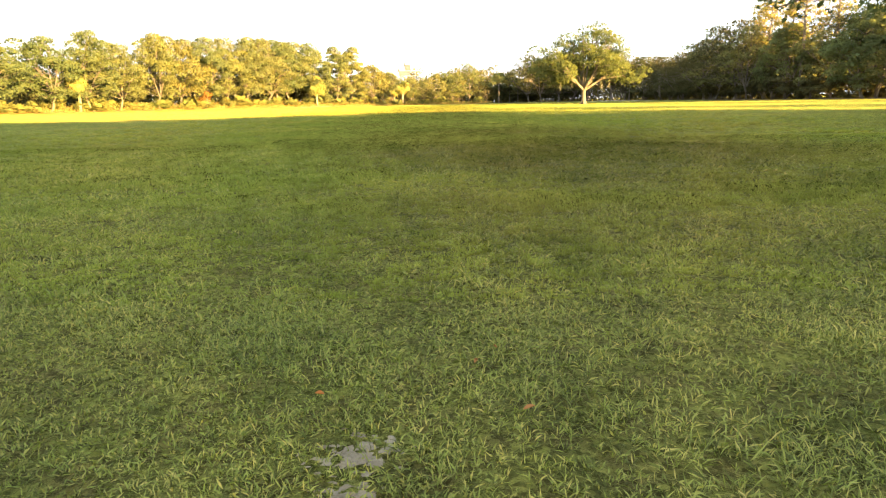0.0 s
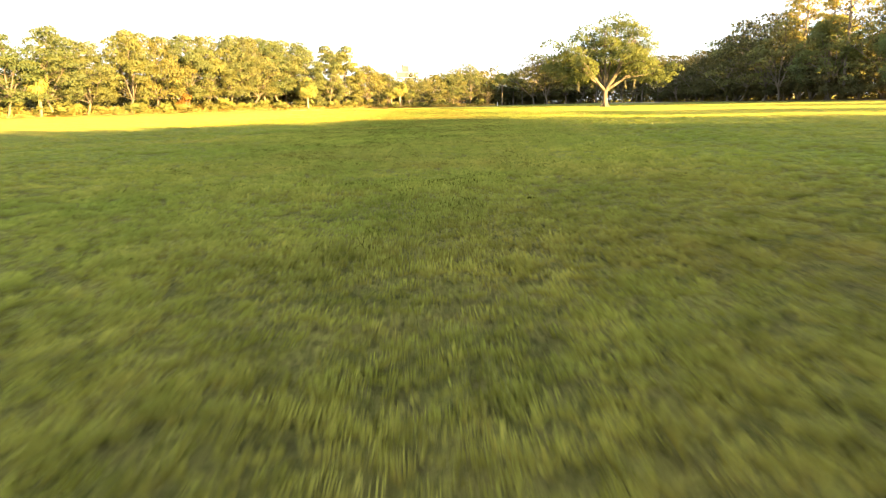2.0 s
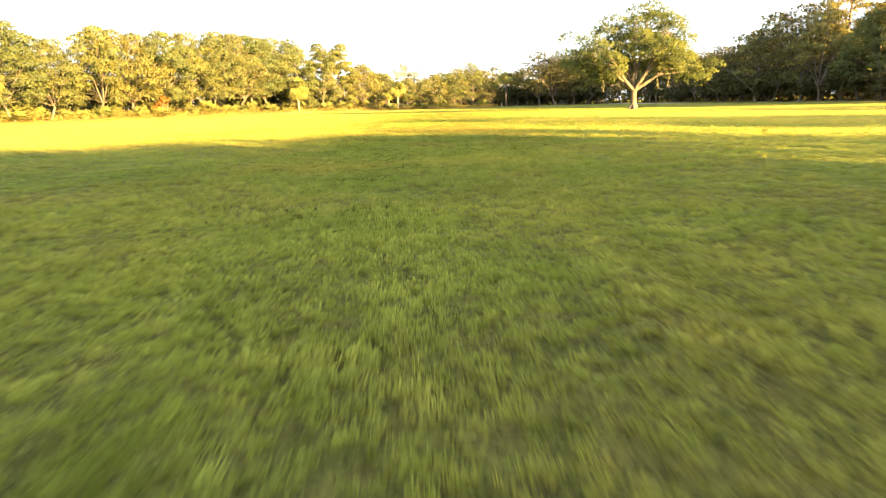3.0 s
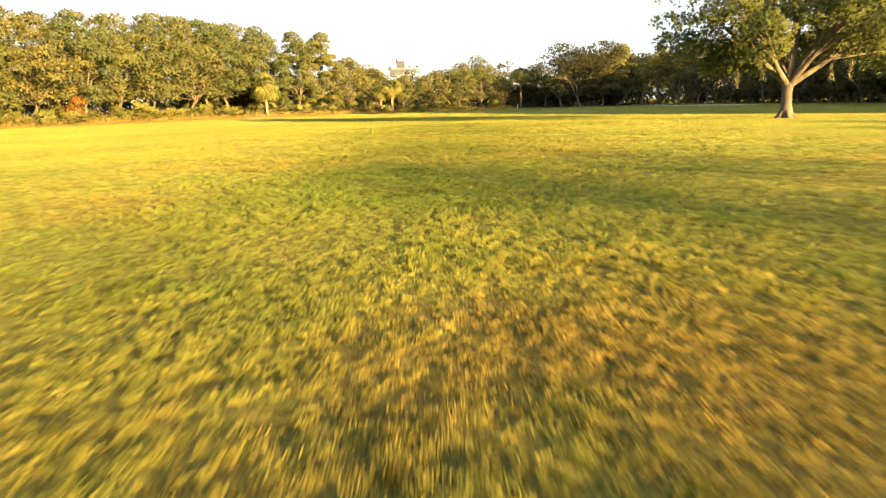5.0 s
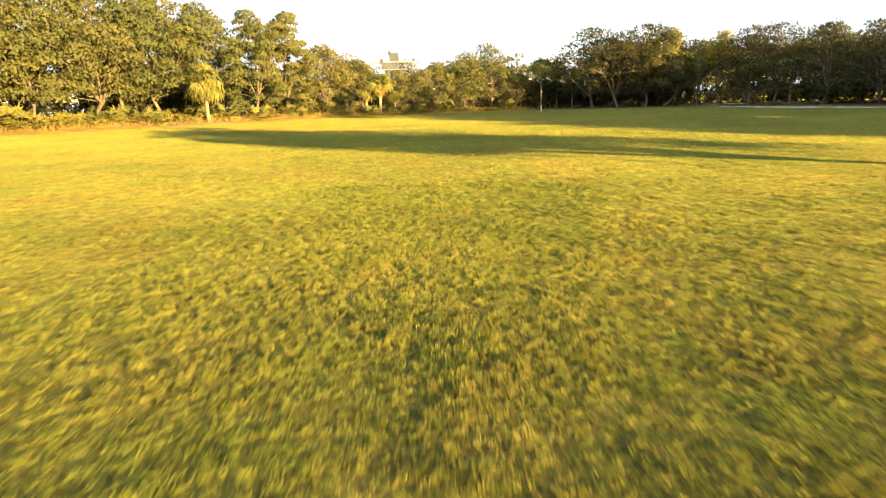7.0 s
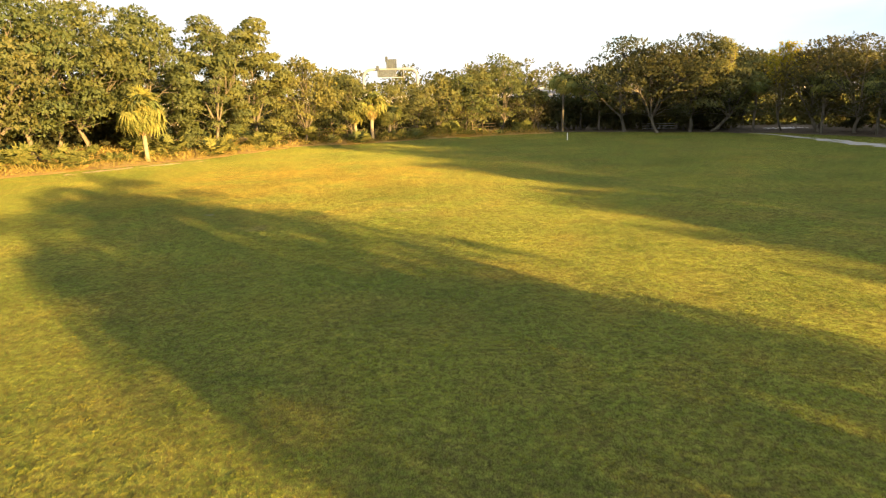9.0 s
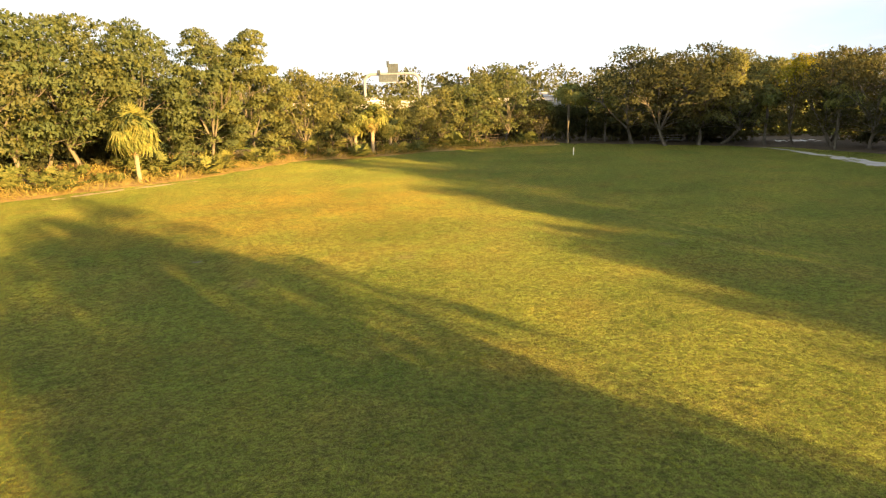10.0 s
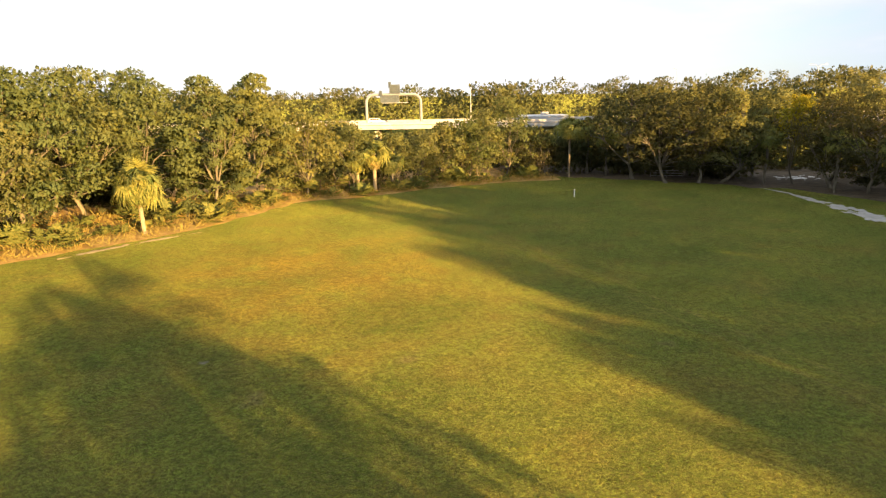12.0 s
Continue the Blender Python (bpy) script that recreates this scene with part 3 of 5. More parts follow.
def make_tree(name, seed, height, radius, leaves, count, label, leaf=0.37, fork=0.17, limbs=5, low=0.22, girth=0.26, lobes_each=4, fill=38):
    """A broad-leaved tree at the origin: trunk with limbs, and a crown of many leaf sprays."""
    rng = np.random.default_rng(seed)
    wood, lobes = grow(rng, height, radius, height * fork, limbs=limbs, low=low, girth=girth, lobes_each=lobes_each, fill=fill)
    tree = thing(name, Matrix(), label, "tree")
    part("trunk", wood.mesh("trunk", BARK), tree)
    part("crown", foliage("crown", rng, lobes, count, leaf, leaves), tree)
    return tree


# ---- the ground: one sheet to the horizon ----
LEFT_EDGE = [(-78, 60), (-76, 90), (-70, 114), (-64, 126), (-57, 138), (-51, 149), (-45, 159), (-40, 166), (-36, 170), (-30, 176), (-26, 183), (-20.5, 196), (-13, 200), (-1, 208), (10, 213), (20, 214.5), (35, 204), (49, 194)]


def beyond_edge(x, y):
    """How far a place lies outside the field on its left and far side (negative: inside)."""
    best = 1e9
    for (x0, y0), (x1, y1) in zip(LEFT_EDGE, LEFT_EDGE[1:]):
        dx, dy = x1 - x0, y1 - y0
        size = math.hypot(dx, dy)
        k = min(max(((x - x0) * dx + (y - y0) * dy) / size ** 2, 0), 1)
        gap = math.hypot(x - x0 - k * dx, y - y0 - k * dy)
        side = ((y - y0) * dx - (x - x0) * dy) / size
        if gap < abs(best) - 1e-6:
            best = math.copysign(gap, side)
    return best


def height_at(x, y):
    z = 0.035 * noise.noise((x * 0.14, y * 0.14, 1.7)) + 0.10 * noise.noise((x * 0.028, y * 0.028, 4.2)) - 0.02
    if x < -15 and 40 < y < 210:
        out = beyond_edge(x, y)
        if out > -3:
            z += 1.25 * min((out + 3) / 16, 1.0) ** 1.2
    return z


def steps(marks):
    """Even steps between marks (start, step), the last one being the end."""
    line = []
    for (a, step), (b, _) in zip(marks, marks[1:]):
        line += list(np.arange(a, b - 1e-6, step))
    return line + [marks[-1][0]]


xs = steps([(-2200, 300), (-400, 40), (-100, 4), (-20, 1), (20, 1), (20.0, 4), (100, 40), (400, 300), (2200, 0)])
ys = steps([(-900, 200), (-100, 10), (-10, 1), (135, 2), (230, 10), (430, 120), (3000, 0)])
ground_verts = [(x, y, height_at(x, y)) for y in ys for x in xs]
nx = len(xs)
ground_faces = [(j * nx + i, j * nx + i + 1, (j + 1) * nx + i + 1, (j + 1) * nx + i) for j in range(len(ys) - 1) for i in range(nx - 1)]
ground = new("ground", mesh_of("ground", ground_verts, ground_faces, GROUND, True))
tagged(ground, "mown grass field with green and straw-coloured patches", "lawn", "", "structure")


# ---- trees ----
def stand(x, y, turn=0.0, size=1.0, tall=1.0):
    return pose(x, y, height_at(x, y) - 0.03, 0, 0, turn) @ Matrix.Diagonal((size, size, size * tall, 1))


OAK_LABEL = "sunlit live oak with a dense olive-green crown in the treeline"
KINDS = (
    (11, 15.0, 6.4, LEAVES, 13000, OAK_LABEL, 0.19, 0.26), (12, 15.5, 5.6, LEAVES, 12000, OAK_LABEL, 0.18, 0.26),
    (13, 14.0, 6.6, PALE_LEAVES, 12000, "pale olive oak in the treeline at the field's edge", 0.19, 0.26), (14, 15.0, 5.2, LEAVES, 11000, OAK_LABEL, 0.18, 0.20),
    (15, 12.5, 6.0, SHADED_LEAVES, 4800, "shaded dark green oak at the edge of the woods", 0.18, 0.26), (16, 13.5, 6.8, SHADED_LEAVES, 6000, "shaded dark green oak at the edge of the woods", 0.16, 0.26),
    (17, 9.5, 4.2, PALE_LEAVES, 4300, "small yellow-green tree at the far edge of the field", 0.27, 0.15), (18, 12.5, 4.8, PALE_LEAVES, 4300, "slender pale tree in the woods", 0.20, 0.16),
    (19, 16.5, 4.3, LEAVES, 13500, "tall narrow oak with an open ragged top in the treeline", 0.12, 0.20), (20, 15.0, 6.2, LEAVES, 3200, "oak standing behind the sunlit treeline", 0.25, 0.24),
)
kinds = [make_tree("oak_tree", seed, high, wide, leaves, count, label, low=low, girth=girth) for seed, high, wide, leaves, count, label, low, girth in KINDS]
used = set()


def plant(kind, x, y, turn, size=1.0, tall=1.0, label="", group=""):
    """Sets the first of its kind in place, and copies of it after that."""
    m = stand(x, y, turn, size, tall)
    if kind in used:
        tree = copy_thing(kinds[kind], m)
        tree.matrix_basis = m
    else:
        used.add(kind)
        tree = kinds[kind]
        tree.matrix_basis = m
    return tagged(tree, label, "", group)


rng = random.Random(5)

# the treeline along the left side and the far left corner: kind, x, y, height
LEFT_ROW = [
    (0, -80, 82, 13), (2, -77, 96, 13), (0, -74, 108, 12.5), (1, -70, 118, 12.8), (3, -65.5, 124, 14.2), (0, -64, 131, 12.2),
    (3, -59, 138, 15.0), (2, -57, 145, 14.4), (1, -53, 150, 15.2), (0, -51, 157, 15.2), (3, -46.5, 161, 16.0), (2, -45, 168, 16.0),
    (1, -42, 172.5, 16.2), (0, -40.5, 180, 15.8), (3, -36, 185.5, 15.8), (8, -29.4, 189.2, 15.5), (8, -25.2, 193.5, 16.0),
]
for kind, x, y, high in LEFT_ROW:
    grown = 1.07 * high / KINDS[kind][1]
    wide = 0.5 + 0.5 * grown
    plant(kind, x, y, rng.uniform(0, 360), wide, grown / wide, group="left treeline")
for x, y in [(-92, 88), (-88, 104), (-84, 117), (-79, 128), (-74, 137), (-70, 146), (-65, 155), (-60, 163), (-56, 171), (-51, 177), (-46, 183), (-41, 188), (-36, 195)]:
    plant(9, x, y, rng.uniform(0, 360), rng.uniform(0.92, 1.02) * (0.85 if y < 140 else 1.0), group="left treeline")
# smaller trees across the far end
for kind, x, y, size in [(6, -20, 199, 1.24), (6, -14.5, 206, 1.04), (6, -8.3, 211, 0.88), (6, -4.2, 211.5, 0.86), (6, -0.5, 214, 1.02), (6, 3.5, 215, 1.05), (7, 5.5, 217, 0.95), (7, 10, 219, 1.08), (4, 15.5, 220, 0.66), (4, 22, 223, 0.60), (6, -17.2, 208.5, 1.0)]:
    plant(kind, x, y, rng.uniform(0, 360), size, group="far treeline")
for x, y in [(-24, 212), (-14, 220), (-3, 226), (8, 230), (33, 224)]:
    plant(6 if x < 0 else 4, x, y, rng.uniform(0, 360), 0.62 if x > -20 else 0.74, label="tree in the woods behind the field", group="far treeline")
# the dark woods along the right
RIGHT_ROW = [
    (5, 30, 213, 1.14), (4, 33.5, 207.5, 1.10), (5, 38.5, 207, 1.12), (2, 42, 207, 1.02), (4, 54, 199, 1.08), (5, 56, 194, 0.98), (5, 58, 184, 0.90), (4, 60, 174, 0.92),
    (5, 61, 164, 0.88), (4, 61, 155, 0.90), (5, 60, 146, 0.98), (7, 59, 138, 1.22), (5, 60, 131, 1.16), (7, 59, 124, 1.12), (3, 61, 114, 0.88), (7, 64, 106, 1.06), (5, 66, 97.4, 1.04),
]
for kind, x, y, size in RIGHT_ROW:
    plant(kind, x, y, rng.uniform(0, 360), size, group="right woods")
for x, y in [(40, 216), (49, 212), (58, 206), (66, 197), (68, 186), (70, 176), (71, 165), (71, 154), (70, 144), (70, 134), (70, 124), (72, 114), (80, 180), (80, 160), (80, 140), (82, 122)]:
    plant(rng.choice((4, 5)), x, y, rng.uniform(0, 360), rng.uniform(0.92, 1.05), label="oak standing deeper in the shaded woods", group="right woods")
# lower trees along the near right side, growing taller with distance
for kind, x, y, high in [(7, 62, 66, 8.8), (3, 61, 71, 10.2), (7, 62, 75, 10.4), (1, 61, 79.5, 11.0), (3, 62, 82, 11.6), (8, 63, 84.5, 11.9), (7, 62, 88.5, 9.0), (8, 62, 91.5, 12.2), (0, 62, 94.5, 13.2)]:
    plant(kind, x, y, rng.uniform(0, 360), high / KINDS[kind][1], label="olive-green tree at the sunny edge of the woods", group="right woods")
# woods behind the start of the flight, whose long shade lies over the near field
# the last two are unseen trees, added to dim the right of the near grass
for x, y, size in [(53, -34, 0.90), (44, -40, 0.96), (36, -31, 0.86), (46, -22, 0.76), (34, -20, 0.72), (20, -34, 0.90), (61, -5.3, 0.92), (63, 1.5, 0.86), (64, 27, 0.66), (63, 38, 0.62), (25, 4, 0.48), (31, -8, 0.60)]:
    plant(9, x, y, rng.uniform(0, 360), size, label="unseen oak around the start of the field", group="woods behind")


# ---- the broad oak that stands alone on the field ----
def lone_oak():
    rng = np.random.default_rng(7)
    tree = thing("lone_oak", stand(21.4, 95.2, 0, 1.0, 1.05), "broad live oak alone on the grass field", "tree")
    trunk, roots = Tubes(10), []
    trunk.add([(0.1, 0, -0.2), (0.08, 0, 0.15), (0.02, 0, 0.7), (-0.02, 0, 1.5), (0.0, 0, 2.1)], [0.58, 0.42, 0.32, 0.30, 0.36])
    for k in range(6):
        a = k * 1.05 + 0.3
        root = Tubes(7)
        root.add([(0.24 * math.cos(a), 0.24 * math.sin(a), 0.45), (0.48 * math.cos(a), 0.48 * math.sin(a), 0.10), (0.85 * math.cos(a), 0.85 * math.sin(a), -0.10)], [0.15, 0.10, 0.04])
        roots.append(root)
    bole = part("trunk", trunk.mesh("trunk", BARK), tree, "stout grey-brown trunk with flared roots")
    for root in roots:
        part("root", root.mesh("root", BARK), bole)
    # limbs: end, and how far the middle is lifted
    ends = [(-4.6, -0.8, 5.2, 0.2), (-2.6, 1.6, 7.4, 0.3), (-0.6, -1.8, 8.6, 0.2), (1.4, 1.2, 9.0, 0.3), (3.4, -1.4, 7.6, 0.5), (6.2, 0.4, 4.4, 0.9), (4.6, 2.6, 6.2, 0.6), (-3.8, -2.8, 4.6, 0.4), (1.8, -3.6, 5.8, 0.5), (0.2, 3.9, 5.8, 0.4)]
    lobes = []
    for x, y, z, lift in ends:
        limb, twigs = Tubes(7), []
        fork, end = Vector((0, 0, 1.9)), Vector((x, y, z))
        a = fork.lerp(end, 0.33) + Vector((0, 0, lift * 0.4))
        b = fork.lerp(end, 0.68) + Vector((rng.normal() * 0.2, rng.normal() * 0.2, lift))
        limb.add([fork, a, b, end], [0.21, 0.15, 0.10, 0.04])
        for j in range(7):
            at = b.lerp(end, 0.1 + 1.1 * rng.random()) + Vector((rng.normal() * 1.15, rng.normal() * 1.15, rng.normal() * 0.85 + 0.35))
            size = 0.70 + 0.70 * rng.random()
            at.z = min(max(at.z, 2.6), 10.0 - size * 0.5)
            lobes.append((*at, size))
            twig = Tubes(5)
            twig.add([a.lerp(b, rng.random()), b.lerp(at, 0.55) + Vector((0, 0, 0.15)), at], [0.10, 0.06, 0.02])
            twigs.append(twig)
        bough = part("limb", limb.mesh("limb", BARK), tree)
        for twig in twigs:
            part("branch", twig.mesh("branch", BARK), bough)
    for x, y, z, size in [(4.0, 3.0, 4.2, 1.3), (4.5, 3.2, 5.5, 1.3), (3.0, 4.5, 4.5, 1.3), (2.0, 5.5, 6.5, 1.3), (5.2, 2.5, 4.0, 1.2), (3.0, 3.5, 7.0, 1.3), (5.5, 5.5, 5.0, 1.3), (5.0, 5.0, 6.5, 1.3), (4.0, 5.5, 8.0, 1.3), (3.5, 4.5, 9.6, 1.2), (2.8, 3.5, 10.6, 1.1), (1.5, 5.0, 9.4, 1.2), (6.8, 0.0, 3.0, 1.25), (7.8, 0.6, 3.6, 1.2), (5.4, -0.8, 2.9, 1.0), (8.6, 0.2, 4.3, 1.1), (-5.6, 0.4, 4.1, 1.2), (-6.2, -0.6, 5.4, 1.2), (-4.4, 0.8, 3.0, 0.9), (-3.2, -0.6, 3.2, 0.9), (-4.9, 0, 6.8, 1.35), (-3.6, 0, 7.8, 1.2), (-2.4, 0.3, 8.7, 1.35), (0.2, 0, 9.7, 1.2), (2.6, 0, 9.4, 1.2), (4.4, 0.2, 8.6, 1.2), (5.2, 0.2, 7.0, 1.2), (1.8, -0.4, 3.9, 0.8), (2.8, -3.2, 4.2, 1.2), (-2.6, 2.8, 4.0, 1.2), (1.2, 3.2, 4.3, 1.2), (-1.2, 1.0, 4.8, 1.1), (-4.2, 4.6, 4.2, 1.3), (0.2, 1.6, 3.6, 0.9), (3.6, -1.8, 3.7, 1.0), (-1.7, 2.0, 4.0, 1.1), (-3.3, 1.6, 4.2, 1.2), (-4.2, 2.7, 4.8, 1.2), (-2.9, 3.4, 3.7, 1.1), (-1.9, 0.1, 5.2, 1.1), (-2.4, 0.6, 3.9, 0.9), (-4.4, 1.75, 3.8, 1.3), (-2.9, 0.0, 3.5, 1.0), (-3.2, 2.8, 3.4, 1.1), (-5.4, 4.2, 4.6, 1.3), (1.5, -2.6, 5.2, 1.3), (3.0, -2.4, 5.6, 1.3), (0.0, -2.5, 6.2, 1.3), (2.6, -2.0, 4.4, 1.0), (-1.2, -2.4, 5.4, 1.2), (4.6, -1.6, 4.8, 1.1), (-6.6, 1.4, 4.6, 1.3), (-7.4, 0.4, 5.6, 1.2), (-6.8, 0.8, 7.2, 1.3), (-2.7, 3.2, 2.95, 1.05), (-1.9, 3.6, 3.0, 1.05), (-3.4, 2.6, 2.9, 0.95), (-0.7, 4.7, 3.0, 1.05), (0.3, 5.3, 2.95, 1.05)]:
        lobes.append((x, y, z, size))
    part("crown", foliage("crown", rng, lobes, 30000, 0.27, FINE_LEAVES), tree, "ragged olive-green crown")
    for x, y, z in [(2.4, -0.4, 3.3), (3.6, -0.5, 3.5), (-1.8, -0.4, 3.6), (-3.6, -0.6, 3.2)]:
        n = 34
        spot = np.stack([x + rng.normal(size=n) * 0.05, y + rng.normal(size=n) * 0.05, z - rng.random(n) * 1.0], axis=1)
        down = np.tile((0.0, 0.0, -3.0), (n, 1))
        part("moss_tuft", mesh_of("moss_tuft", *leaf_quads(rng, spot, down, 0.42, 0.08), MOSS), tree, "grey tuft of hanging moss")
    return tree


lone_oak()


# ---- a near oak beside the start, its low boughs over the grass ----
def near_oak():
    rng = np.random.default_rng(21)
    tree = thing("oak_tree", stand(18.5, 14.5), "broad oak whose low boughs reach over the grass", "tree")
    wood = Tubes(9)
    wood.add([(0, 0, -0.2), (0, 0, 0.3), (0.1, 0, 1.4), (0, 0.1, 2.6)], [0.75, 0.52, 0.42, 0.40])
    lobes = []
    for k in range(9):
        a = k * 0.70 + 0.2
        reach = 5.5 + 2.5 * rng.random()
        end = Vector((math.cos(a) * reach, math.sin(a) * reach, 3.3 + 1.2 * rng.random()))
        b = Vector((0, 0, 2.5)).lerp(end, 0.6) + Vector((0, 0, 0.6))
        wood.add([(0, 0, 2.3), (b.x * 0.5, b.y * 0.5, b.z * 0.75), b, end], [0.30, 0.20, 0.12, 0.05])
        for j in range(5):
            at = b.lerp(end, rng.random() * 1.1) + Vector((rng.normal() * 1.0, rng.normal() * 1.0, rng.normal() * 0.4 + 0.1))
            lobes.append((*at, 1.0 + 0.7 * rng.random()))
    # boughs that hang into view
    for x, y, z, size in [(-8.0, 5.0, 3.7, 0.8), (-8.4, 5.1, 3.3, 0.5), (-7.5, 5.0, 3.4, 0.55), (-7.0, 4.4, 4.2, 0.9), (-14.7, -2.7, 2.57, 0.20)]:
        lobes.append((x, y, z, size))
        wood.add([(-3.0, 1.6, 4.6), (x * 0.7, y * 0.8, z + 0.9), (x, y, z)], [0.12, 0.06, 0.02])
    part("trunk", wood.mesh("trunk", BARK), tree)
    part("crown", foliage("crown", rng, lobes, 12500, 0.24, FINE_LEAVES), tree)
    return tree


near_oak()


# ---- tall pines above the right woods ----
def pine(seed, height):
    rng = np.random.default_rng(seed)
    tree = thing("pine_tree", Matrix(), "tall pine with sunlit golden needles above the dark woods", "tree", "pines")
    wood = Tubes(7)
    wood.add([(0, 0, -0.2), (0.1, 0, height * 0.4), (0.0, 0.15, height * 0.75), (0.1, 0.1, height)], [0.30, 0.24, 0.17, 0.05])
    lobes = []
    for k in range(26):
        z = height * (0.50 + 0.5 * (k / 26) ** 0.9)
        a, reach = k * 2.4 + rng.random(), (1.0 - 0.55 * (z / height - 0.5) * 2) * 3.4 * (0.6 + 0.6 * rng.random())
        end = Vector((math.cos(a) * reach, math.sin(a) * reach, z + 0.7 * rng.random()))
        wood.add([(0, 0.1, z - 0.5), (end.x * 0.5, end.y * 0.5, z - 0.1), end], [0.08, 0.05, 0.02])
        for j in range(2):
            at = Vector((0, 0, z)).lerp(end, 0.6 + 0.5 * rng.random())
            lobes.append((at.x + rng.normal() * 0.3, at.y + rng.normal() * 0.3, at.z + 0.2, 0.55 + 0.35 * rng.random()))
    part("trunk", wood.mesh("trunk", BARK), tree)
    part("crown", foliage("crown", rng, lobes, 3000, 0.46, PINE_LEAVES, 0.5, -0.2), tree)
    return tree


pines = [pine(31, 18.0), pine(32, 20.0)]
spots = [(63, 104, 0), (61.5, 110.5, 1), (63, 117, 0), (62.5, 124, 1), (65, 131.5, 0)]
for i, (x, y, k) in enumerate(spots):
    if i < 2:
        pines[k].matrix_basis = stand(x, y, i * 50)
    else:
        copy_thing(pines[k], stand(x, y, i * 67, 0.86 + 0.03 * i))

# a small oak with yellow leaves rising over the right woods
gold = make_tree("oak_tree", 41, 13.6, 2.6, GOLD_LEAVES, 2000, "tree with bright yellow leaves among dark oaks", low=0.5, girth=0.16, leaf=0.4)
gold.matrix_basis = stand(51, 203.5, 20)


# ---- palms ----
def fan(rng, size, blades, material, name, droop=0.35, stalk=0.9):
    """One fan leaf on its stalk, growing along +x from the origin."""
    verts, faces = [], []
    w = 0.025
    for s in (-w, w):
        verts += [(0, s, 0), (stalk * size * 0.6, s, stalk * size * 0.12), (stalk * size, s, stalk * size * 0.05)]
    faces += [(0, 1, 4, 3), (1, 2, 5, 4)]
    hub = np.array((stalk * size, 0, stalk * size * 0.05))
    for k in range(blades):
        a = (k / (blades - 1) - 0.5) * math.radians(250)
        long = size * (1.0 - 0.30 * abs(a) / 2.2) * (0.85 + 0.3 * rng.random())
        way = np.array((math.cos(a), math.sin(a), 0.10 * rng.normal()))
        side = np.array((-math.sin(a), math.cos(a), 0)) * size * 0.085
        mid = hub + way * long * 0.55 + np.array((0, 0, 0.06 * size))
        tip = hub + way * long + np.array((0, 0, -droop * size * (0.6 + 0.8 * rng.random())))
        base = len(verts)
        verts += [tuple(hub), tuple(mid + side), tuple(tip), tuple(mid - side)]
        faces.append((base, base + 1, base + 2, base + 3))
    return mesh_of(name, verts, faces, material)


fan_rng = np.random.default_rng(3)
fans = [fan(fan_rng, 1.25, 29, FRONDS, "frond", 0.38 + 0.12 * k) for k in range(4)]
dead_fans = [fan(fan_rng, 1.05, 16, DEAD_FRONDS, "dead_frond", 0.9) for k in range(2)]


def palm(seed, height, label, green=34, dead=12, thick=0.24, bark=PALM_BARK):
    rng = np.random.default_rng(seed)
    tree = thing("palm_tree", Matrix(), label, "palm", "palms")
    trunk = Tubes(9)
    line, radii = [], []
    bend = rng.normal() * 0.12
    for k in range(22):
        z = -0.15 + (height + 0.15) * k / 21
        line.append((bend * math.sin(z / height * 2.5), 0.05 * math.sin(z), z))
        radii.append(thick * (1.25 if k == 0 else 1.0) * (1.0 + 0.10 * (k % 2)) * (1.0 + 0.3 * max(0, z / height - 0.75)))
    trunk.add(line, radii)
    part("trunk", trunk.mesh("trunk", bark), tree, "ringed palm trunk")
    top = Vector(line[-1])
    for k in range(green):
        lift = 80 - 138 * (k / green) ** 0.9 + rng.normal() * 14
        reach = (0.80 + 0.42 * rng.random()) * (0.68 + 0.42 * min(1.0, 1.6 * k / green))
        m = Matrix.Translation(top + Vector((0, 0, 0.1))) @ pose(0, 0, 0, 0, 0, k * 137.5 + rng.normal() * 25) @ pose(0, 0, 0, 0, -lift, 0) @ pose(0, 0, 0, rng.normal() * 15) @ Matrix.Diagonal((reach, reach, reach, 1))
        part("frond", fans[k % 4], tree, "", m)
    for k in range(dead):
        lift = -52 - 28 * rng.random()
        m = Matrix.Translation(top - Vector((0, 0, 0.15))) @ pose(0, 0, 0, 0, 0, k * 137.5 + 40) @ pose(0, 0, 0, 0, -lift, 0) @ pose(0, 0, 0, rng.normal() * 30)
        part("dead_frond", dead_fans[k % 2], tree, "dry tan frond hanging down" if k == 0 else "", m)
    return tree


big_palm = palm(51, 5.15, "sunlit cabbage palm with a full shaggy crown before the oaks", 76, 40, 0.19)
big_palm.matrix_basis = Matrix.Translation((0, 0, -0.4)) @ stand(-32.5, 176.1, 30, 1.15)
mid_palm = palm(52, 5.2, "cabbage palm with dry golden fronds at the field's far edge", 20, 24, 0.25)
mid_palm.matrix_basis = stand(-10.9, 205.1, 80, 1.1)
for x, y, turn, size, tall, label in [
    (-13.6, 206.5, 10, 1.0, 0.85, "palm with dry golden fronds at the field's far edge"),
    (-67.2, 122.5, 200, 0.95, 1.05, "sunlit palm between the oaks of the treeline"),
    (-8.6, 208, 150, 0.9, 0.8, "palm with dry golden fronds at the field's far edge"),
]:
    tagged(copy_thing(mid_palm, stand(x, y, turn, size, tall)), label)
dark_palm = palm(53, 8.0, "tall palm standing in the shade of the woods", 34, 8, 0.17, BARK)
dark_palm.matrix_basis = stand(20.5, 217, 0, 1.05)
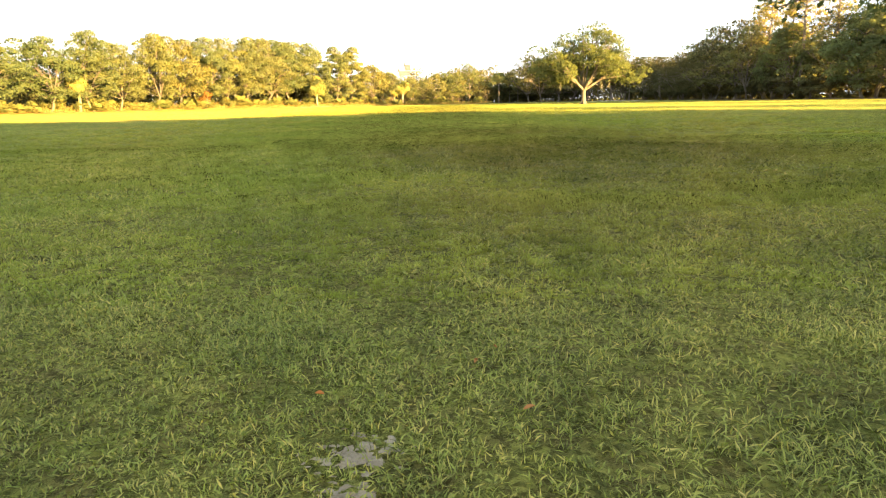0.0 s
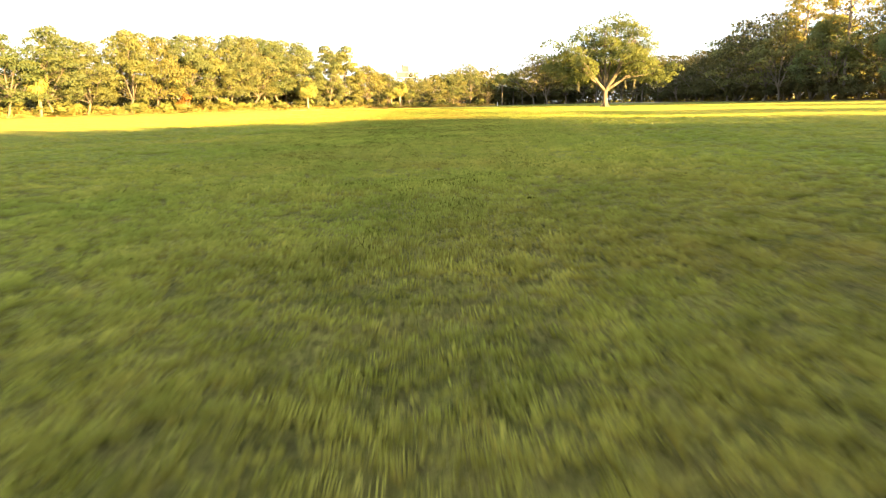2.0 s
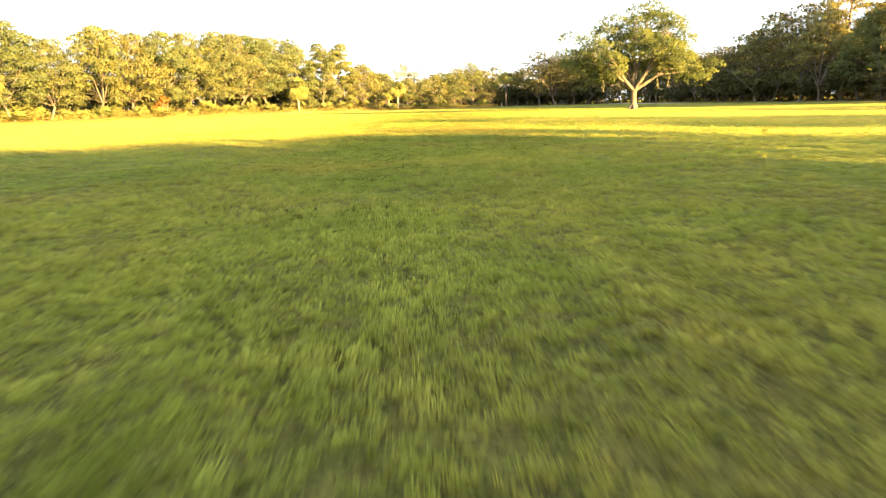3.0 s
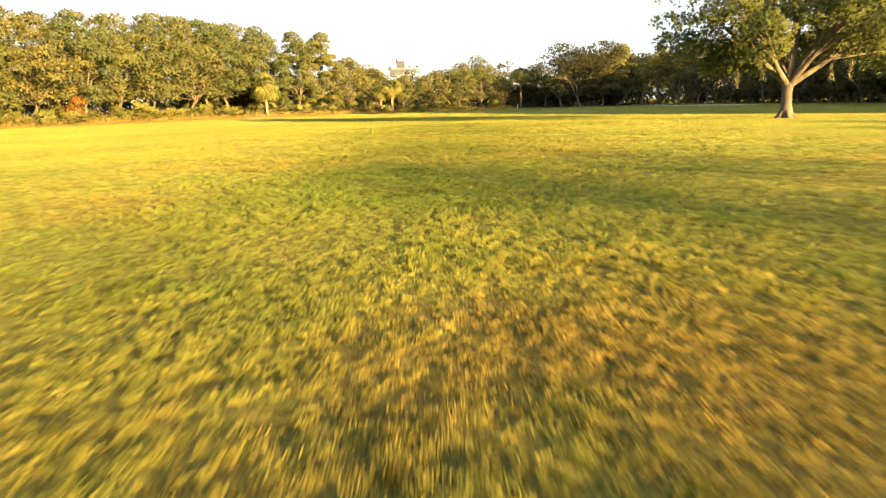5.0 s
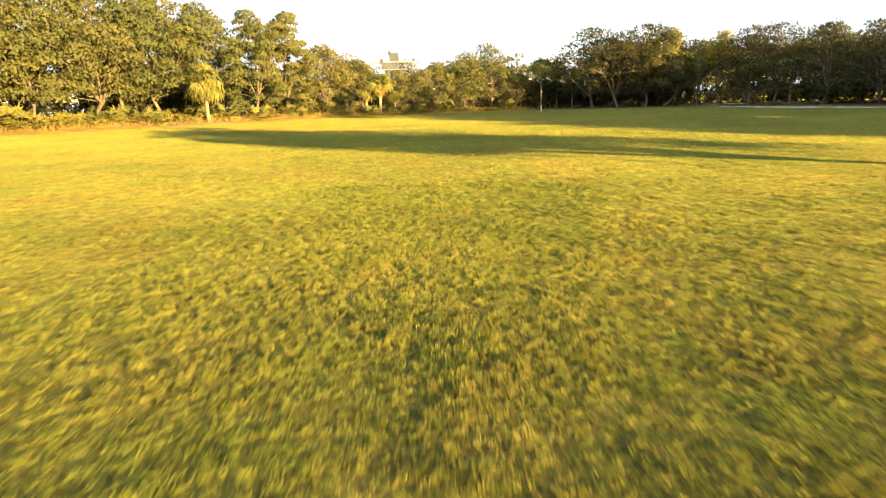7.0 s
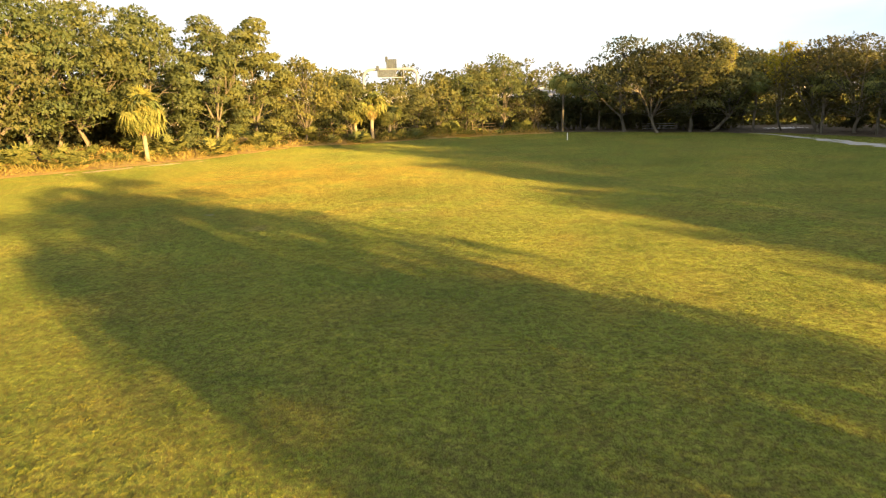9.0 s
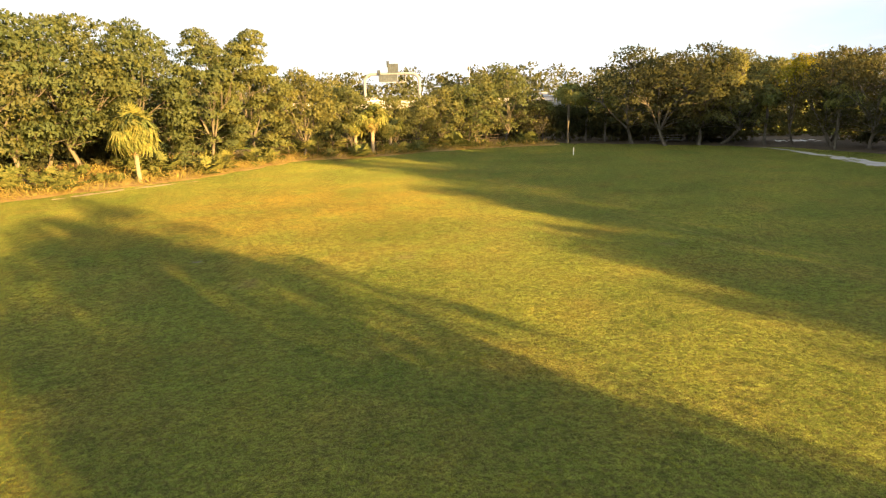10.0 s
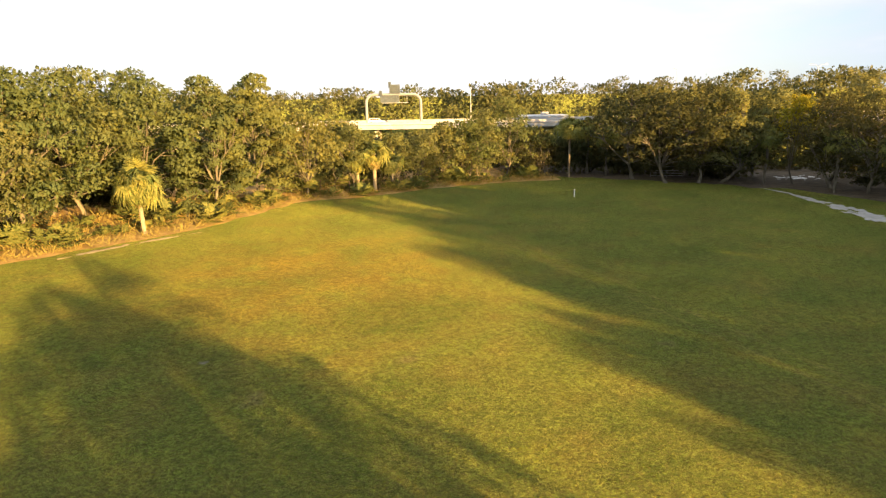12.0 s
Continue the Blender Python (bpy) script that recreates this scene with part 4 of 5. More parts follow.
for x, y, turn, size, tall in [(24.5, 221, 70, 1.0, 0.95), (27, 218, 160, 0.95, 0.85), (56, 189.5, 40, 1.0, 0.8), (52, 195, 140, 1.0, 0.85), (17, 221, 20, 0.9, 0.8), (47, 204, 80, 1.0, 0.85)]:
    copy_thing(dark_palm, stand(x, y, turn, size, tall))


# ---- palmetto scrub, rusty shrubs and dry weeds under the treeline ----
def clump(name, seed, fans_n, size, material, label):
    rng = np.random.default_rng(seed)
    verts, faces = [], []
    for k in range(fans_n):
        a, lift = rng.random() * 6.28, math.radians(15 + 60 * rng.random())
        reach = size * (0.45 + 0.5 * rng.random())
        hub = np.array((math.cos(a) * math.cos(lift), math.sin(a) * math.cos(lift), math.sin(lift))) * reach
        foot = np.array((rng.normal() * 0.12, rng.normal() * 0.12, 0)) * size
        out = hub / np.linalg.norm(hub)
        side = np.cross(out, (0, 0, 1.0))
        side /= np.linalg.norm(side)
        base = len(verts)
        verts += [tuple(foot - side * 0.012), tuple(foot + side * 0.012), tuple(foot + hub + side * 0.012), tuple(foot + hub - side * 0.012)]
        faces.append((base, base + 1, base + 2, base + 3))
        up = np.cross(side, out)
        for j in range(9):
            b = (j / 8 - 0.5) * 3.4
            way = out * math.cos(b) + side * math.sin(b)
            long = size * 0.42 * (0.8 + 0.4 * rng.random())
            wide = (side * math.cos(b) - out * math.sin(b)) * size * 0.045
            mid = foot + hub + way * long * 0.5 + up * 0.03
            tip = foot + hub + way * long - np.array((0, 0, 0.10 * size * rng.random()))
            base = len(verts)
            verts += [tuple(foot + hub), tuple(mid + wide), tuple(tip), tuple(mid - wide)]
            faces.append((base, base + 1, base + 2, base + 3))
    return thing(name, Matrix(), label, "shrub", "scrub under the trees", "", mesh_of(name, verts, faces, material))


scrub = [clump("palmetto", 61, 26, 1.5, PALMETTO, "saw palmetto clump on the straw-covered bank under the oaks"), clump("palmetto", 62, 20, 1.2, PALMETTO, "saw palmetto clump on the straw-covered bank under the oaks")]
first = [True, True]


def along_edge(s):
    """The place s metres along the field's edge, and the outward way there."""
    for (x0, y0), (x1, y1) in zip(LEFT_EDGE, LEFT_EDGE[1:]):
        size = math.hypot(x1 - x0, y1 - y0)
        if s <= size:
            k = s / size
            return x0 + (x1 - x0) * k, y0 + (y1 - y0) * k, -(y1 - y0) / size, (x1 - x0) / size
        s -= size
    return x1, y1, 0, 1


rng = random.Random(9)
s = 40.0
while s < 192:
    x, y, ox, oy = along_edge(s)
    off = rng.uniform(0.4, 4.0) if rng.random() < 0.6 else rng.uniform(4.0, 9.0)
    k = rng.randrange(2)
    m = stand(x + ox * off, y + oy * off, rng.uniform(0, 360), rng.uniform(0.7, 1.45), rng.uniform(0.8, 1.25))
    if math.hypot(x + ox * off + 31.8, y + oy * off - 175) > 2.6:
        if first[k]:
            scrub[k].matrix_basis, first[k] = m, False
        else:
            copy_thing(scrub[k], m)
    s += rng.uniform(0.5, 1.4)


def leafy_shrub(name, seed, height, radius, material, count, label, leaf=0.34):
    rng = np.random.default_rng(seed)
    wood, lobes = Tubes(5), []
    for k in range(9):
        a = k * 0.7 + rng.random()
        end = Vector((math.cos(a) * radius * rng.random(), math.sin(a) * radius * rng.random(), height * (0.35 + 0.55 * rng.random())))
        wood.add([(0, 0, -0.05), (end.x * 0.4, end.y * 0.4, end.z * 0.6), end], [0.04, 0.03, 0.01])
        lobes.append((*end, radius * 0.45))
    bush = thing(name, Matrix(), label, "shrub", "scrub under the trees")
    part("woody_base", wood.mesh("woody_base", BARK), bush)
    part("foliage", foliage("foliage", rng, lobes, count, leaf, material), bush)
    return bush


rusty = leafy_shrub("rusty_shrub", 71, 3.6, 1.2, RUSTY, 900, "rust-red dead shrub glowing in the low sun under the oaks")
rusty.matrix_basis = stand(-52.2, 147.0, 0, 1.0, 1.2)
bush = leafy_shrub("green_shrub", 72, 2.4, 1.5, LEAVES, 900, "green shrub at the foot of the treeline")
places = [(-19.5, 204.5), (-31, 184), (13, 218), (-44, 168), (-50, 156), (-60, 142)]
for i, (x, y) in enumerate(places):
    if i == 0:
        bush.matrix_basis = stand(x, y, 0)
    else:
        copy_thing(bush, stand(x, y, i * 77, rng.uniform(0.7, 1.2), rng.uniform(0.7, 1.2)))
shade_bush = leafy_shrub("dark_shrub", 73, 2.6, 1.7, SHADED_LEAVES, 900, "dark shrub in the shade under the woods")
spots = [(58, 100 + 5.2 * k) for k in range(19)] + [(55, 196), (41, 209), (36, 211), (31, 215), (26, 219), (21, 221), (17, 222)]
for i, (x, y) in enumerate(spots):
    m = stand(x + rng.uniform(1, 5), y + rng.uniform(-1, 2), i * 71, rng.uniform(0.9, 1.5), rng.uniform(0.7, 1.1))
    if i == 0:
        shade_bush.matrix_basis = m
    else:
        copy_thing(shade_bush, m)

# straw litter on the bank under the trees
bank_v, bank_f = [], []
rows_n = 0
for s in np.arange(30.0, 196.0, 1.0):
    x, y, ox, oy = along_edge(float(s))
    for off in (-0.4, 0.8, 3, 7, 13, 22):
        wob = off + (0.7 * noise.noise((s * 0.4, off, 2.0)) if off < 1 else 0)
        px, py = x + ox * wob, y + oy * wob
        bank_v.append((px, py, height_at(px, py) + (0.02 if off < 0 else 0.03 + 0.05 * max(0, noise.noise((px, py, 0))))))
    rows_n += 1
for j in range(rows_n - 1):
    for i in range(5):
        a = j * 6 + i
        bank_f.append((a, a + 6, a + 7, a + 1))
tagged(new("litter_bank", mesh_of("litter_bank", bank_v, bank_f, STRAW_SOIL, True)), "orange-brown straw litter on the bank under the trees", "ground", "", "structure")

# dark leaf litter under the woods along the far end and the right side
WOOD_EDGE = [(12, 216), (20, 217.5), (31, 211), (43, 203), (50, 197), (54, 186), (56.5, 170), (57, 150), (57, 120), (58, 95), (59, 66)]
floor_v, floor_f = [], []
for i, (x, y) in enumerate(WOOD_EDGE):
    for k in range(8 if i < len(WOOD_EDGE) - 1 else 1):
        x2, y2 = WOOD_EDGE[min(i + 1, len(WOOD_EDGE) - 1)]
        x1, y1 = WOOD_EDGE[max(i - 1, 0)]
        ax, ay = x + (x2 - x) * k / 8, y + (y2 - y) * k / 8
        size = math.hypot(x2 - x1, y2 - y1)
        ox, oy = -(y2 - y1) / size, (x2 - x1) / size
        for off in (0.0, 1.5, 5, 12, 30):
            wob = off + (1.6 * noise.noise((ax * 0.35, ay * 0.35, 6.0)) if off < 1 else 0)
            px, py = ax + ox * wob, ay + oy * wob
            floor_v.append((px, py, height_at(px, py) + (0.0 if off == 0 else 0.035)))
for j in range(len(floor_v) // 5 - 1):
    for i in range(4):
        a = j * 5 + i
        floor_f.append((a, a + 5, a + 6, a + 1))
tagged(new("leaf_litter", mesh_of("leaf_litter", floor_v, floor_f, DARK_LITTER, True)), "dark brown leaf litter under the shaded woods", "ground", "", "structure")

# dry weeds and seedlings on the bank
weed_rng = np.random.default_rng(81)
spots, n_weeds = [], 26000
for k in range(n_weeds):
    s, off = weed_rng.random() * 165 + 30, weed_rng.random() ** 1.3 * 14 - 0.3
    x, y, ox, oy = along_edge(float(s))
    x, y = x + ox * off + weed_rng.normal() * 0.3, y + oy * off + weed_rng.normal() * 0.3
    spots.append((x, y, height_at(x, y)))
spots = np.array(spots)
up = np.tile((0.0, 0.0, 1.1), (n_weeds, 1))
tagged(new("dry_weeds", mesh_of("dry_weeds", *leaf_quads(weed_rng, spots, up, 0.95, 0.06, 0.0), DRY_WEEDS)), "dry orange weeds and straw on the bank", "weeds", "", "stuff")


# ---- far woods behind and beyond the road ----
def canopy(name, spots, per, leaf, label, seed, material=FAR_LEAVES):
    """Crowns too far to tell apart, as one mass of foliage: x, y, top, radius."""
    rng = np.random.default_rng(seed)
    lobes = []
    for x, y, top, radius in spots:
        for k in range(6):
            a, r = rng.random() * 6.28, radius * 0.65 * rng.random()
            lobes.append((x + math.cos(a) * r, y + math.sin(a) * r, top - radius * (0.45 + 1.6 * (k / 6) ** 1.4), radius * (0.38 + 0.22 * rng.random())))
    return tagged(new(name, foliage(name, rng, lobes, per * len(spots), leaf, material)), label, "woods", "", "stuff")


wood_rng = random.Random(17)
spots = []
for k in range(230):
    y = 318 + 480 * wood_rng.random() ** 1.7
    x = wood_rng.uniform(-0.95, 0.95) * (y - 60)
    top = 15.0 + wood_rng.uniform(-1.5, 2.5) + (y - 318) * 0.010 + max(0.0, min(x, 130)) * 0.039
    spots.append((x, y, top, wood_rng.uniform(5, 8)))
for k in range(16):
    spots.append((wood_rng.uniform(2, 64), wood_rng.uniform(303, 318), wood_rng.uniform(9.5, 11.5), wood_rng.uniform(4, 5.5)))
for k in range(96):
    x = -250 + 6.4 * k + wood_rng.uniform(-2, 2)
    spots.append((x, wood_rng.uniform(316, 338), 13.6 + wood_rng.uniform(-1.6, 1.6) + max(0.0, min(x, 130)) * 0.037, wood_rng.uniform(4.5, 6.5)))
canopy("far_woods", spots, 230, 1.1, "hazy olive woods beyond the road", 91)
spots = []
for k in range(60):
    x = wood_rng.uniform(37, 170)
    y = wood_rng.uniform(222, 276)
    spots.append((x, y, wood_rng.uniform(12.5, 16.0), wood_rng.uniform(4.5, 6.5)))
for k in range(26):
    x = wood_rng.uniform(-44, 30)
    spots.append((x, wood_rng.uniform(224, 262), 10.5 if x < -34 else (wood_rng.uniform(4.8, 6.4) if -18 < x < 1 else wood_rng.uniform(6.2, 8.2)), wood_rng.uniform(3.2, 4.5)))
for k in range(14):
    spots.append((wood_rng.uniform(-50, -29), wood_rng.uniform(204, 238), wood_rng.uniform(8.0, 10.0), wood_rng.uniform(3.5, 4.5)))
for k in range(46):
    y = wood_rng.uniform(150, 262)
    spots.append((-62 - (262 - y) * 0.42 - wood_rng.uniform(0, 60), y, wood_rng.uniform(11, 14), wood_rng.uniform(5, 7)))
for k in range(34):
    x = wood_rng.uniform(-42, 58)
    spots.append((x, wood_rng.uniform(262, 277), wood_rng.uniform(4.8, 5.6) if -24 < x < 36 else wood_rng.uniform(7, 9), wood_rng.uniform(3.0, 4.0)))
for k in range(16):
    x = wood_rng.uniform(8, 46)
    spots.append((x, wood_rng.uniform(236, 262), wood_rng.uniform(5.8, 6.8), wood_rng.uniform(3.0, 4.0)))
canopy("back_woods", spots, 280, 0.95, "dense woods behind the edge of the field", 92)
# fill for the dark gaps under the woods, with shade in the leaf colour
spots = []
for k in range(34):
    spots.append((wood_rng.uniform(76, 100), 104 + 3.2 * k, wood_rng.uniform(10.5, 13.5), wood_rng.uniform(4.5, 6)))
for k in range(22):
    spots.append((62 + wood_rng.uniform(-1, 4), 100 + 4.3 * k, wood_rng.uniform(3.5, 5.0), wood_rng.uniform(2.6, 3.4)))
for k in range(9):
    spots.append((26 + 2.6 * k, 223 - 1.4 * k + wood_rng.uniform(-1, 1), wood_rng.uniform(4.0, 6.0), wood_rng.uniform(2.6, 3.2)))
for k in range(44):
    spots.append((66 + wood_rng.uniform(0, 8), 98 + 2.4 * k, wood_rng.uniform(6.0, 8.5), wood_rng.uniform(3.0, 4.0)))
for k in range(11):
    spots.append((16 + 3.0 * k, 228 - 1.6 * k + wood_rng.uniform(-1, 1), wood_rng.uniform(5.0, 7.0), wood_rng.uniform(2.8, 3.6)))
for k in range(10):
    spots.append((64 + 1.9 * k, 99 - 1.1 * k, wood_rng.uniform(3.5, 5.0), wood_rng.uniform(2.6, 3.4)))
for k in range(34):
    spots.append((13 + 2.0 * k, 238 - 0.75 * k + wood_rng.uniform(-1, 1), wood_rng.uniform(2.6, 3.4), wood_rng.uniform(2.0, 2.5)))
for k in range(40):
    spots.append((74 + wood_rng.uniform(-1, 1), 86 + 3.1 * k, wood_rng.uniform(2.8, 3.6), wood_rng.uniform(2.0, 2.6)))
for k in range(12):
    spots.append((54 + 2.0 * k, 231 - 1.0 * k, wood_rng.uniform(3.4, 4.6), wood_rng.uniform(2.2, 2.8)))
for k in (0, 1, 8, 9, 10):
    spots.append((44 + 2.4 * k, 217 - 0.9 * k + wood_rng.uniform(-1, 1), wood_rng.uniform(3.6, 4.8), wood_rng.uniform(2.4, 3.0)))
# unseen clumps on the sun side, added to keep light off the woodland floor
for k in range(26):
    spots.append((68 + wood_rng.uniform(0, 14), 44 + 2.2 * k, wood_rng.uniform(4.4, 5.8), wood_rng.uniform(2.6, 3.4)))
canopy("shaded_thicket", spots, 220, 0.79, "dark thicket in the shade under the woods", 93, SHADED_LEAVES)
# the same darkened leaf colour fills the gaps behind the left trunks
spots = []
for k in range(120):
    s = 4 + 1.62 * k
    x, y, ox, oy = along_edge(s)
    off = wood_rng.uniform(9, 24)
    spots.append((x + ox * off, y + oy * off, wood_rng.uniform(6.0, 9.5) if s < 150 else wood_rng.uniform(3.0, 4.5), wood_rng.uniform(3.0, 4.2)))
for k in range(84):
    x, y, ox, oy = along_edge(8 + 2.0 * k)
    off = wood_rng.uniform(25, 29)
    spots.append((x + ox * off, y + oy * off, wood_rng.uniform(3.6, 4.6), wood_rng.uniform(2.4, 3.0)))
canopy("treeline_thicket", spots, 190, 0.77, "thicket behind the trunks of the sunlit treeline", 94, SHADED_LEAVES)

spots = [(wood_rng.uniform(-75, 52), wood_rng.uniform(-72, -48), wood_rng.uniform(14.5, 17.5), wood_rng.uniform(5, 7)) for k in range(44)]
def shade_tip(c):
    """How far down the field the trees behind the start cast their shade."""
    return -40.0 if c > 31.5 else -31.0 if c > 24 else (-35.0 - (24 - c) * 1.5 if c > 17 else 0.855 * c - 58.5)


for k in range(31):
    c, s = 33.5 - 3.4 * k, wood_rng.uniform(46, 52)
    top = (s - shade_tip(c)) * 0.1317 + wood_rng.uniform(-0.8, 0.2)
    spots.append((0.76 * c + 0.65 * s, 0.65 * c - 0.76 * s, top, 4.0 if k == 0 else 5.5))
for k in range(30):
    c, s = 26.0 - 3.4 * k, wood_rng.uniform(57, 66)
    top = (s - shade_tip(c)) * 0.1317 + wood_rng.uniform(-1.2, 0.0)
    spots.append((0.76 * c + 0.65 * s, 0.65 * c - 0.76 * s, top, 6.0))
for y in range(-50, 60, 9):
    spots.append((-86, y, 15.0, 6.0))
canopy("woods_behind", spots, 230, 1.4, "tall woods behind the start of the field", 95)

# ---- the raised road with its gantry ----
def road():
    deck_x = 330.0
    way = thing("raised_road", pose(10, 288, 0), "raised concrete road seen over the trees", "road", "", "structure")
    part("deck", box_mesh("deck", (deck_x, 15, 0.9), ASPHALT, 0.03, (0, 0, 5.75)), way, "asphalt road deck")
    for y, name in ((-7.3, "near"), (7.3, "far")):
        bm = bmesh.new()
        profile = [(-0.24, 6.2), (-0.24, 6.45), (-0.10, 6.7), (-0.08, 6.95), (0.08, 6.95), (0.10, 6.7), (0.24, 6.45), (0.24, 6.2)]
        ring = [[bm.verts.new((x, y + a, z)) for a, z in profile] for x in (-deck_x / 2, deck_x / 2)]
        for i in range(len(profile)):
            j = (i + 1) % len(profile)
            bm.faces.new((ring[0][i], ring[0][j], ring[1][j], ring[1][i]))
        bm.faces.new(ring[0])
        bm.faces.new(ring[1][::-1])
        bmesh.ops.recalc_face_normals(bm, faces=bm.faces[:])
        part("barrier", from_bm("barrier", bm, CONCRETE), way, "pale concrete barrier")
    part("fascia", box_mesh("fascia", (deck_x, 0.3, 1.0), CONCRETE, 0.02, (0, -7.68, 5.6)), way, "concrete edge beam")
    pier = box_mesh("pier", (1.4, 9.0, 5.6), CONCRETE, 0.08, (0, 0, 2.5))
    for k in range(-5, 6):
        part("pier", pier, way, "", Matrix.Translation((k * 28, 0, 0)))
    return way


road()


def gantry():
    frame_ = thing("sign_gantry", pose(-13.1, 283.5, 6.2, 0, 0, -4), "pale tubular gantry with signs over the raised road", "gantry")
    arch = Tubes(10)
    half, high, bend = 7.3, 7.8, 2.1
    line = [(-half, 0, 0), (-half, 0, high - bend)]
    line += [(-half + bend * (1 - math.cos(a)), 0, high - bend + bend * math.sin(a)) for a in np.linspace(0.3, math.pi / 2, 6)]
    line += [(half - bend * (1 - math.sin(a)), 0, high - bend + bend * math.cos(a)) for a in np.linspace(0, math.pi / 2 - 0.3, 6)]
    line += [(half, 0, high - bend), (half, 0, 0)]
    arch.add(line, [0.38] * len(line))
    part("arch", arch.mesh("arch", PALE_STEEL), frame_, "bent pale steel tube")
    for x in (-half, half):
        part("base_plate", box_mesh("base_plate", (1.1, 1.1, 0.12), STEEL, 0.02, (x, 0, 0.06)), frame_)
    for x, z, w, h in ((-0.9, 6.7, 5.0, 1.9), (0.5, 9.2, 2.8, 2.3), (-0.8, 10.3, 0.7, 1.5), (-3.3, 8.2, 0.8, 1.2)):
        sign = part("sign_panel", box_mesh("sign_panel", (w, 0.10, h), SIGN_BACK, 0.01, (x, -0.55, z)), frame_, "back of a dark sign panel")
        n = max(3, int(w / 0.45))
        for k in range(n):
            part("stiffener", box_mesh("stiffener", (0.07, 0.10, h), SIGN_BACK, 0.008, (x - w / 2 + w * (k + 0.5) / n, -0.66, z)), sign)
    part("catwalk", box_mesh("catwalk", (7.0, 0.9, 0.14), STEEL, 0.02, (0.6, -0.5, 5.65)), frame_, "pale steel catwalk")
    for k in range(4):
        part("catwalk_bracket", box_mesh("catwalk_bracket", (0.09, 0.09, 2.3), STEEL, 0.01, (-2.6 + 2.1 * k, -0.5, 6.8)), frame_)
    return frame_


gantry()


def street_lamp(x, y, foot, top, arms, label):
    lamp = thing("street_lamp", pose(x, y, foot), label, "lamp post", "road lamps")
    pole = Tubes(8)
    high = top - foot
    pole.add([(0, 0, 0), (0, 0, 0.4), (0, 0, high)], [0.20, 0.15, 0.08])
    part("pole", pole.mesh("pole", STEEL), lamp)
    for side in arms:
        arm = Tubes(6)
        arm.add([(0, 0, high - 0.1), (side * 0.9, 0, high + 0.55), (side * 2.3, 0, high + 0.8)], [0.06, 0.05, 0.04])
        limb = part("arm", arm.mesh("arm", STEEL), lamp)
        part("lamp_head", box_mesh("lamp_head", (0.8, 0.3, 0.14), STEEL, 0.04, (side * 2.6, 0, high + 0.8)), limb)
    return lamp


street_lamp(7.8, 290, 6.2, 15.6, (), "slim pale pole beside the raised road")
street_lamp(126.5, 330, 0, 20.4, (-1, 1), "double-armed street lamp rising above the woods")
street_lamp(97.4, 380, 0, 21.6, (-1,), "street lamp rising above the far woods")


def white_building():
    house = thing("white_building", pose(28.8, 296, 0), "low white flat-roofed building behind the trees", "building")
    part("wall", box_mesh("wall", (12.5, 9, 7.2), WHITE_PAINT, 0.03, (0, 0, 3.6)), house)
    part("roof", box_mesh("roof", (13.1, 9.6, 0.35), WHITE_PAINT, 0.04, (0, 0, 7.35)), house, "pale roof slab")
    for k in range(9):
        pane = part("window", box_mesh("window", (0.95, 0.12, 1.1), DARK_GLASS, 0.01, (-4.8 + 1.2 * k, -4.52, 5.4)), house)
        part("sill", box_mesh("sill", (1.05, 0.2, 0.08), CONCRETE, 0.01, (-4.8 + 1.2 * k, -4.6, 4.8)), pane)
    part("roof_unit", box_mesh("roof_unit", (2.2, 1.4, 0.9), STEEL, 0.04, (0.5, 0, 7.95)), house)
    return house


white_building()


def car(x, y, z, turn):
    ride = thing("parked_car", pose(x, y, z, 0, 0, turn), "white sport utility car on the raised road", "car")
    bm = bmesh.new()
    side = [(-2.3, 0.35), (-2.35, 0.85), (-2.2, 1.05), (-1.9, 1.70), (0.45, 1.74), (1.15, 1.12), (2.15, 0.98), (2.35, 0.75), (2.3, 0.35)]
    rows = [[bm.verts.new((px, py * (0.86 if pz > 1.2 else 1.0), pz)) for px, pz in side] for py in (-0.92, 0.92)]
    for i in range(len(side)):
        j = (i + 1) % len(side)
        bm.faces.new((rows[0][i], rows[0][j], rows[1][j], rows[1][i]))
    bm.faces.new(rows[0])
    bm.faces.new(rows[1][::-1])
    bmesh.ops.recalc_face_normals(bm, faces=bm.faces[:])
    bmesh.ops.bevel(bm, geom=bm.edges[:], offset=0.06, segments=2, affect="EDGES")
    part("body", from_bm("body", bm, WHITE_PAINT), ride)
    for px, w in ((-1.35, 0.7), (-0.45, 0.85), (0.40, 0.6)):
        for py in (-0.87, 0.87):
            part("window", box_mesh("window", (w, 0.04, 0.42), DARK_GLASS, 0.01, (px, py, 1.40)), ride)
    for px in (-1.45, 1.5):
        for py in (-0.86, 0.86):
            bm = bmesh.new()
            bmesh.ops.create_cone(bm, cap_ends=True, segments=20, radius1=0.37, radius2=0.37, depth=0.22, matrix=pose(px, py, 0.37, 90))
            wheel = part("wheel", from_bm("wheel", bm, RUBBER), ride)
            bm = bmesh.new()
            bmesh.ops.create_cone(bm, cap_ends=True, segments=16, radius1=0.22, radius2=0.20, depth=0.235, matrix=pose(px, py, 0.37, 90))
            part("rim", from_bm("rim", bm, STEEL), wheel)
    return ride


car(-17.9, 284.6, 6.2, 0)

# ---- small things on the field ----
post = thing("marker_post", stand(17.1, 196.2), "short white marker post in the grass", "post")
shaft = Tubes(12)
shaft.add([(0, 0, -0.1), (0, 0, 0.98)], [0.075, 0.07])
part("shaft", shaft.mesh("shaft", WHITE_PAINT), post)
cap = Tubes(12)
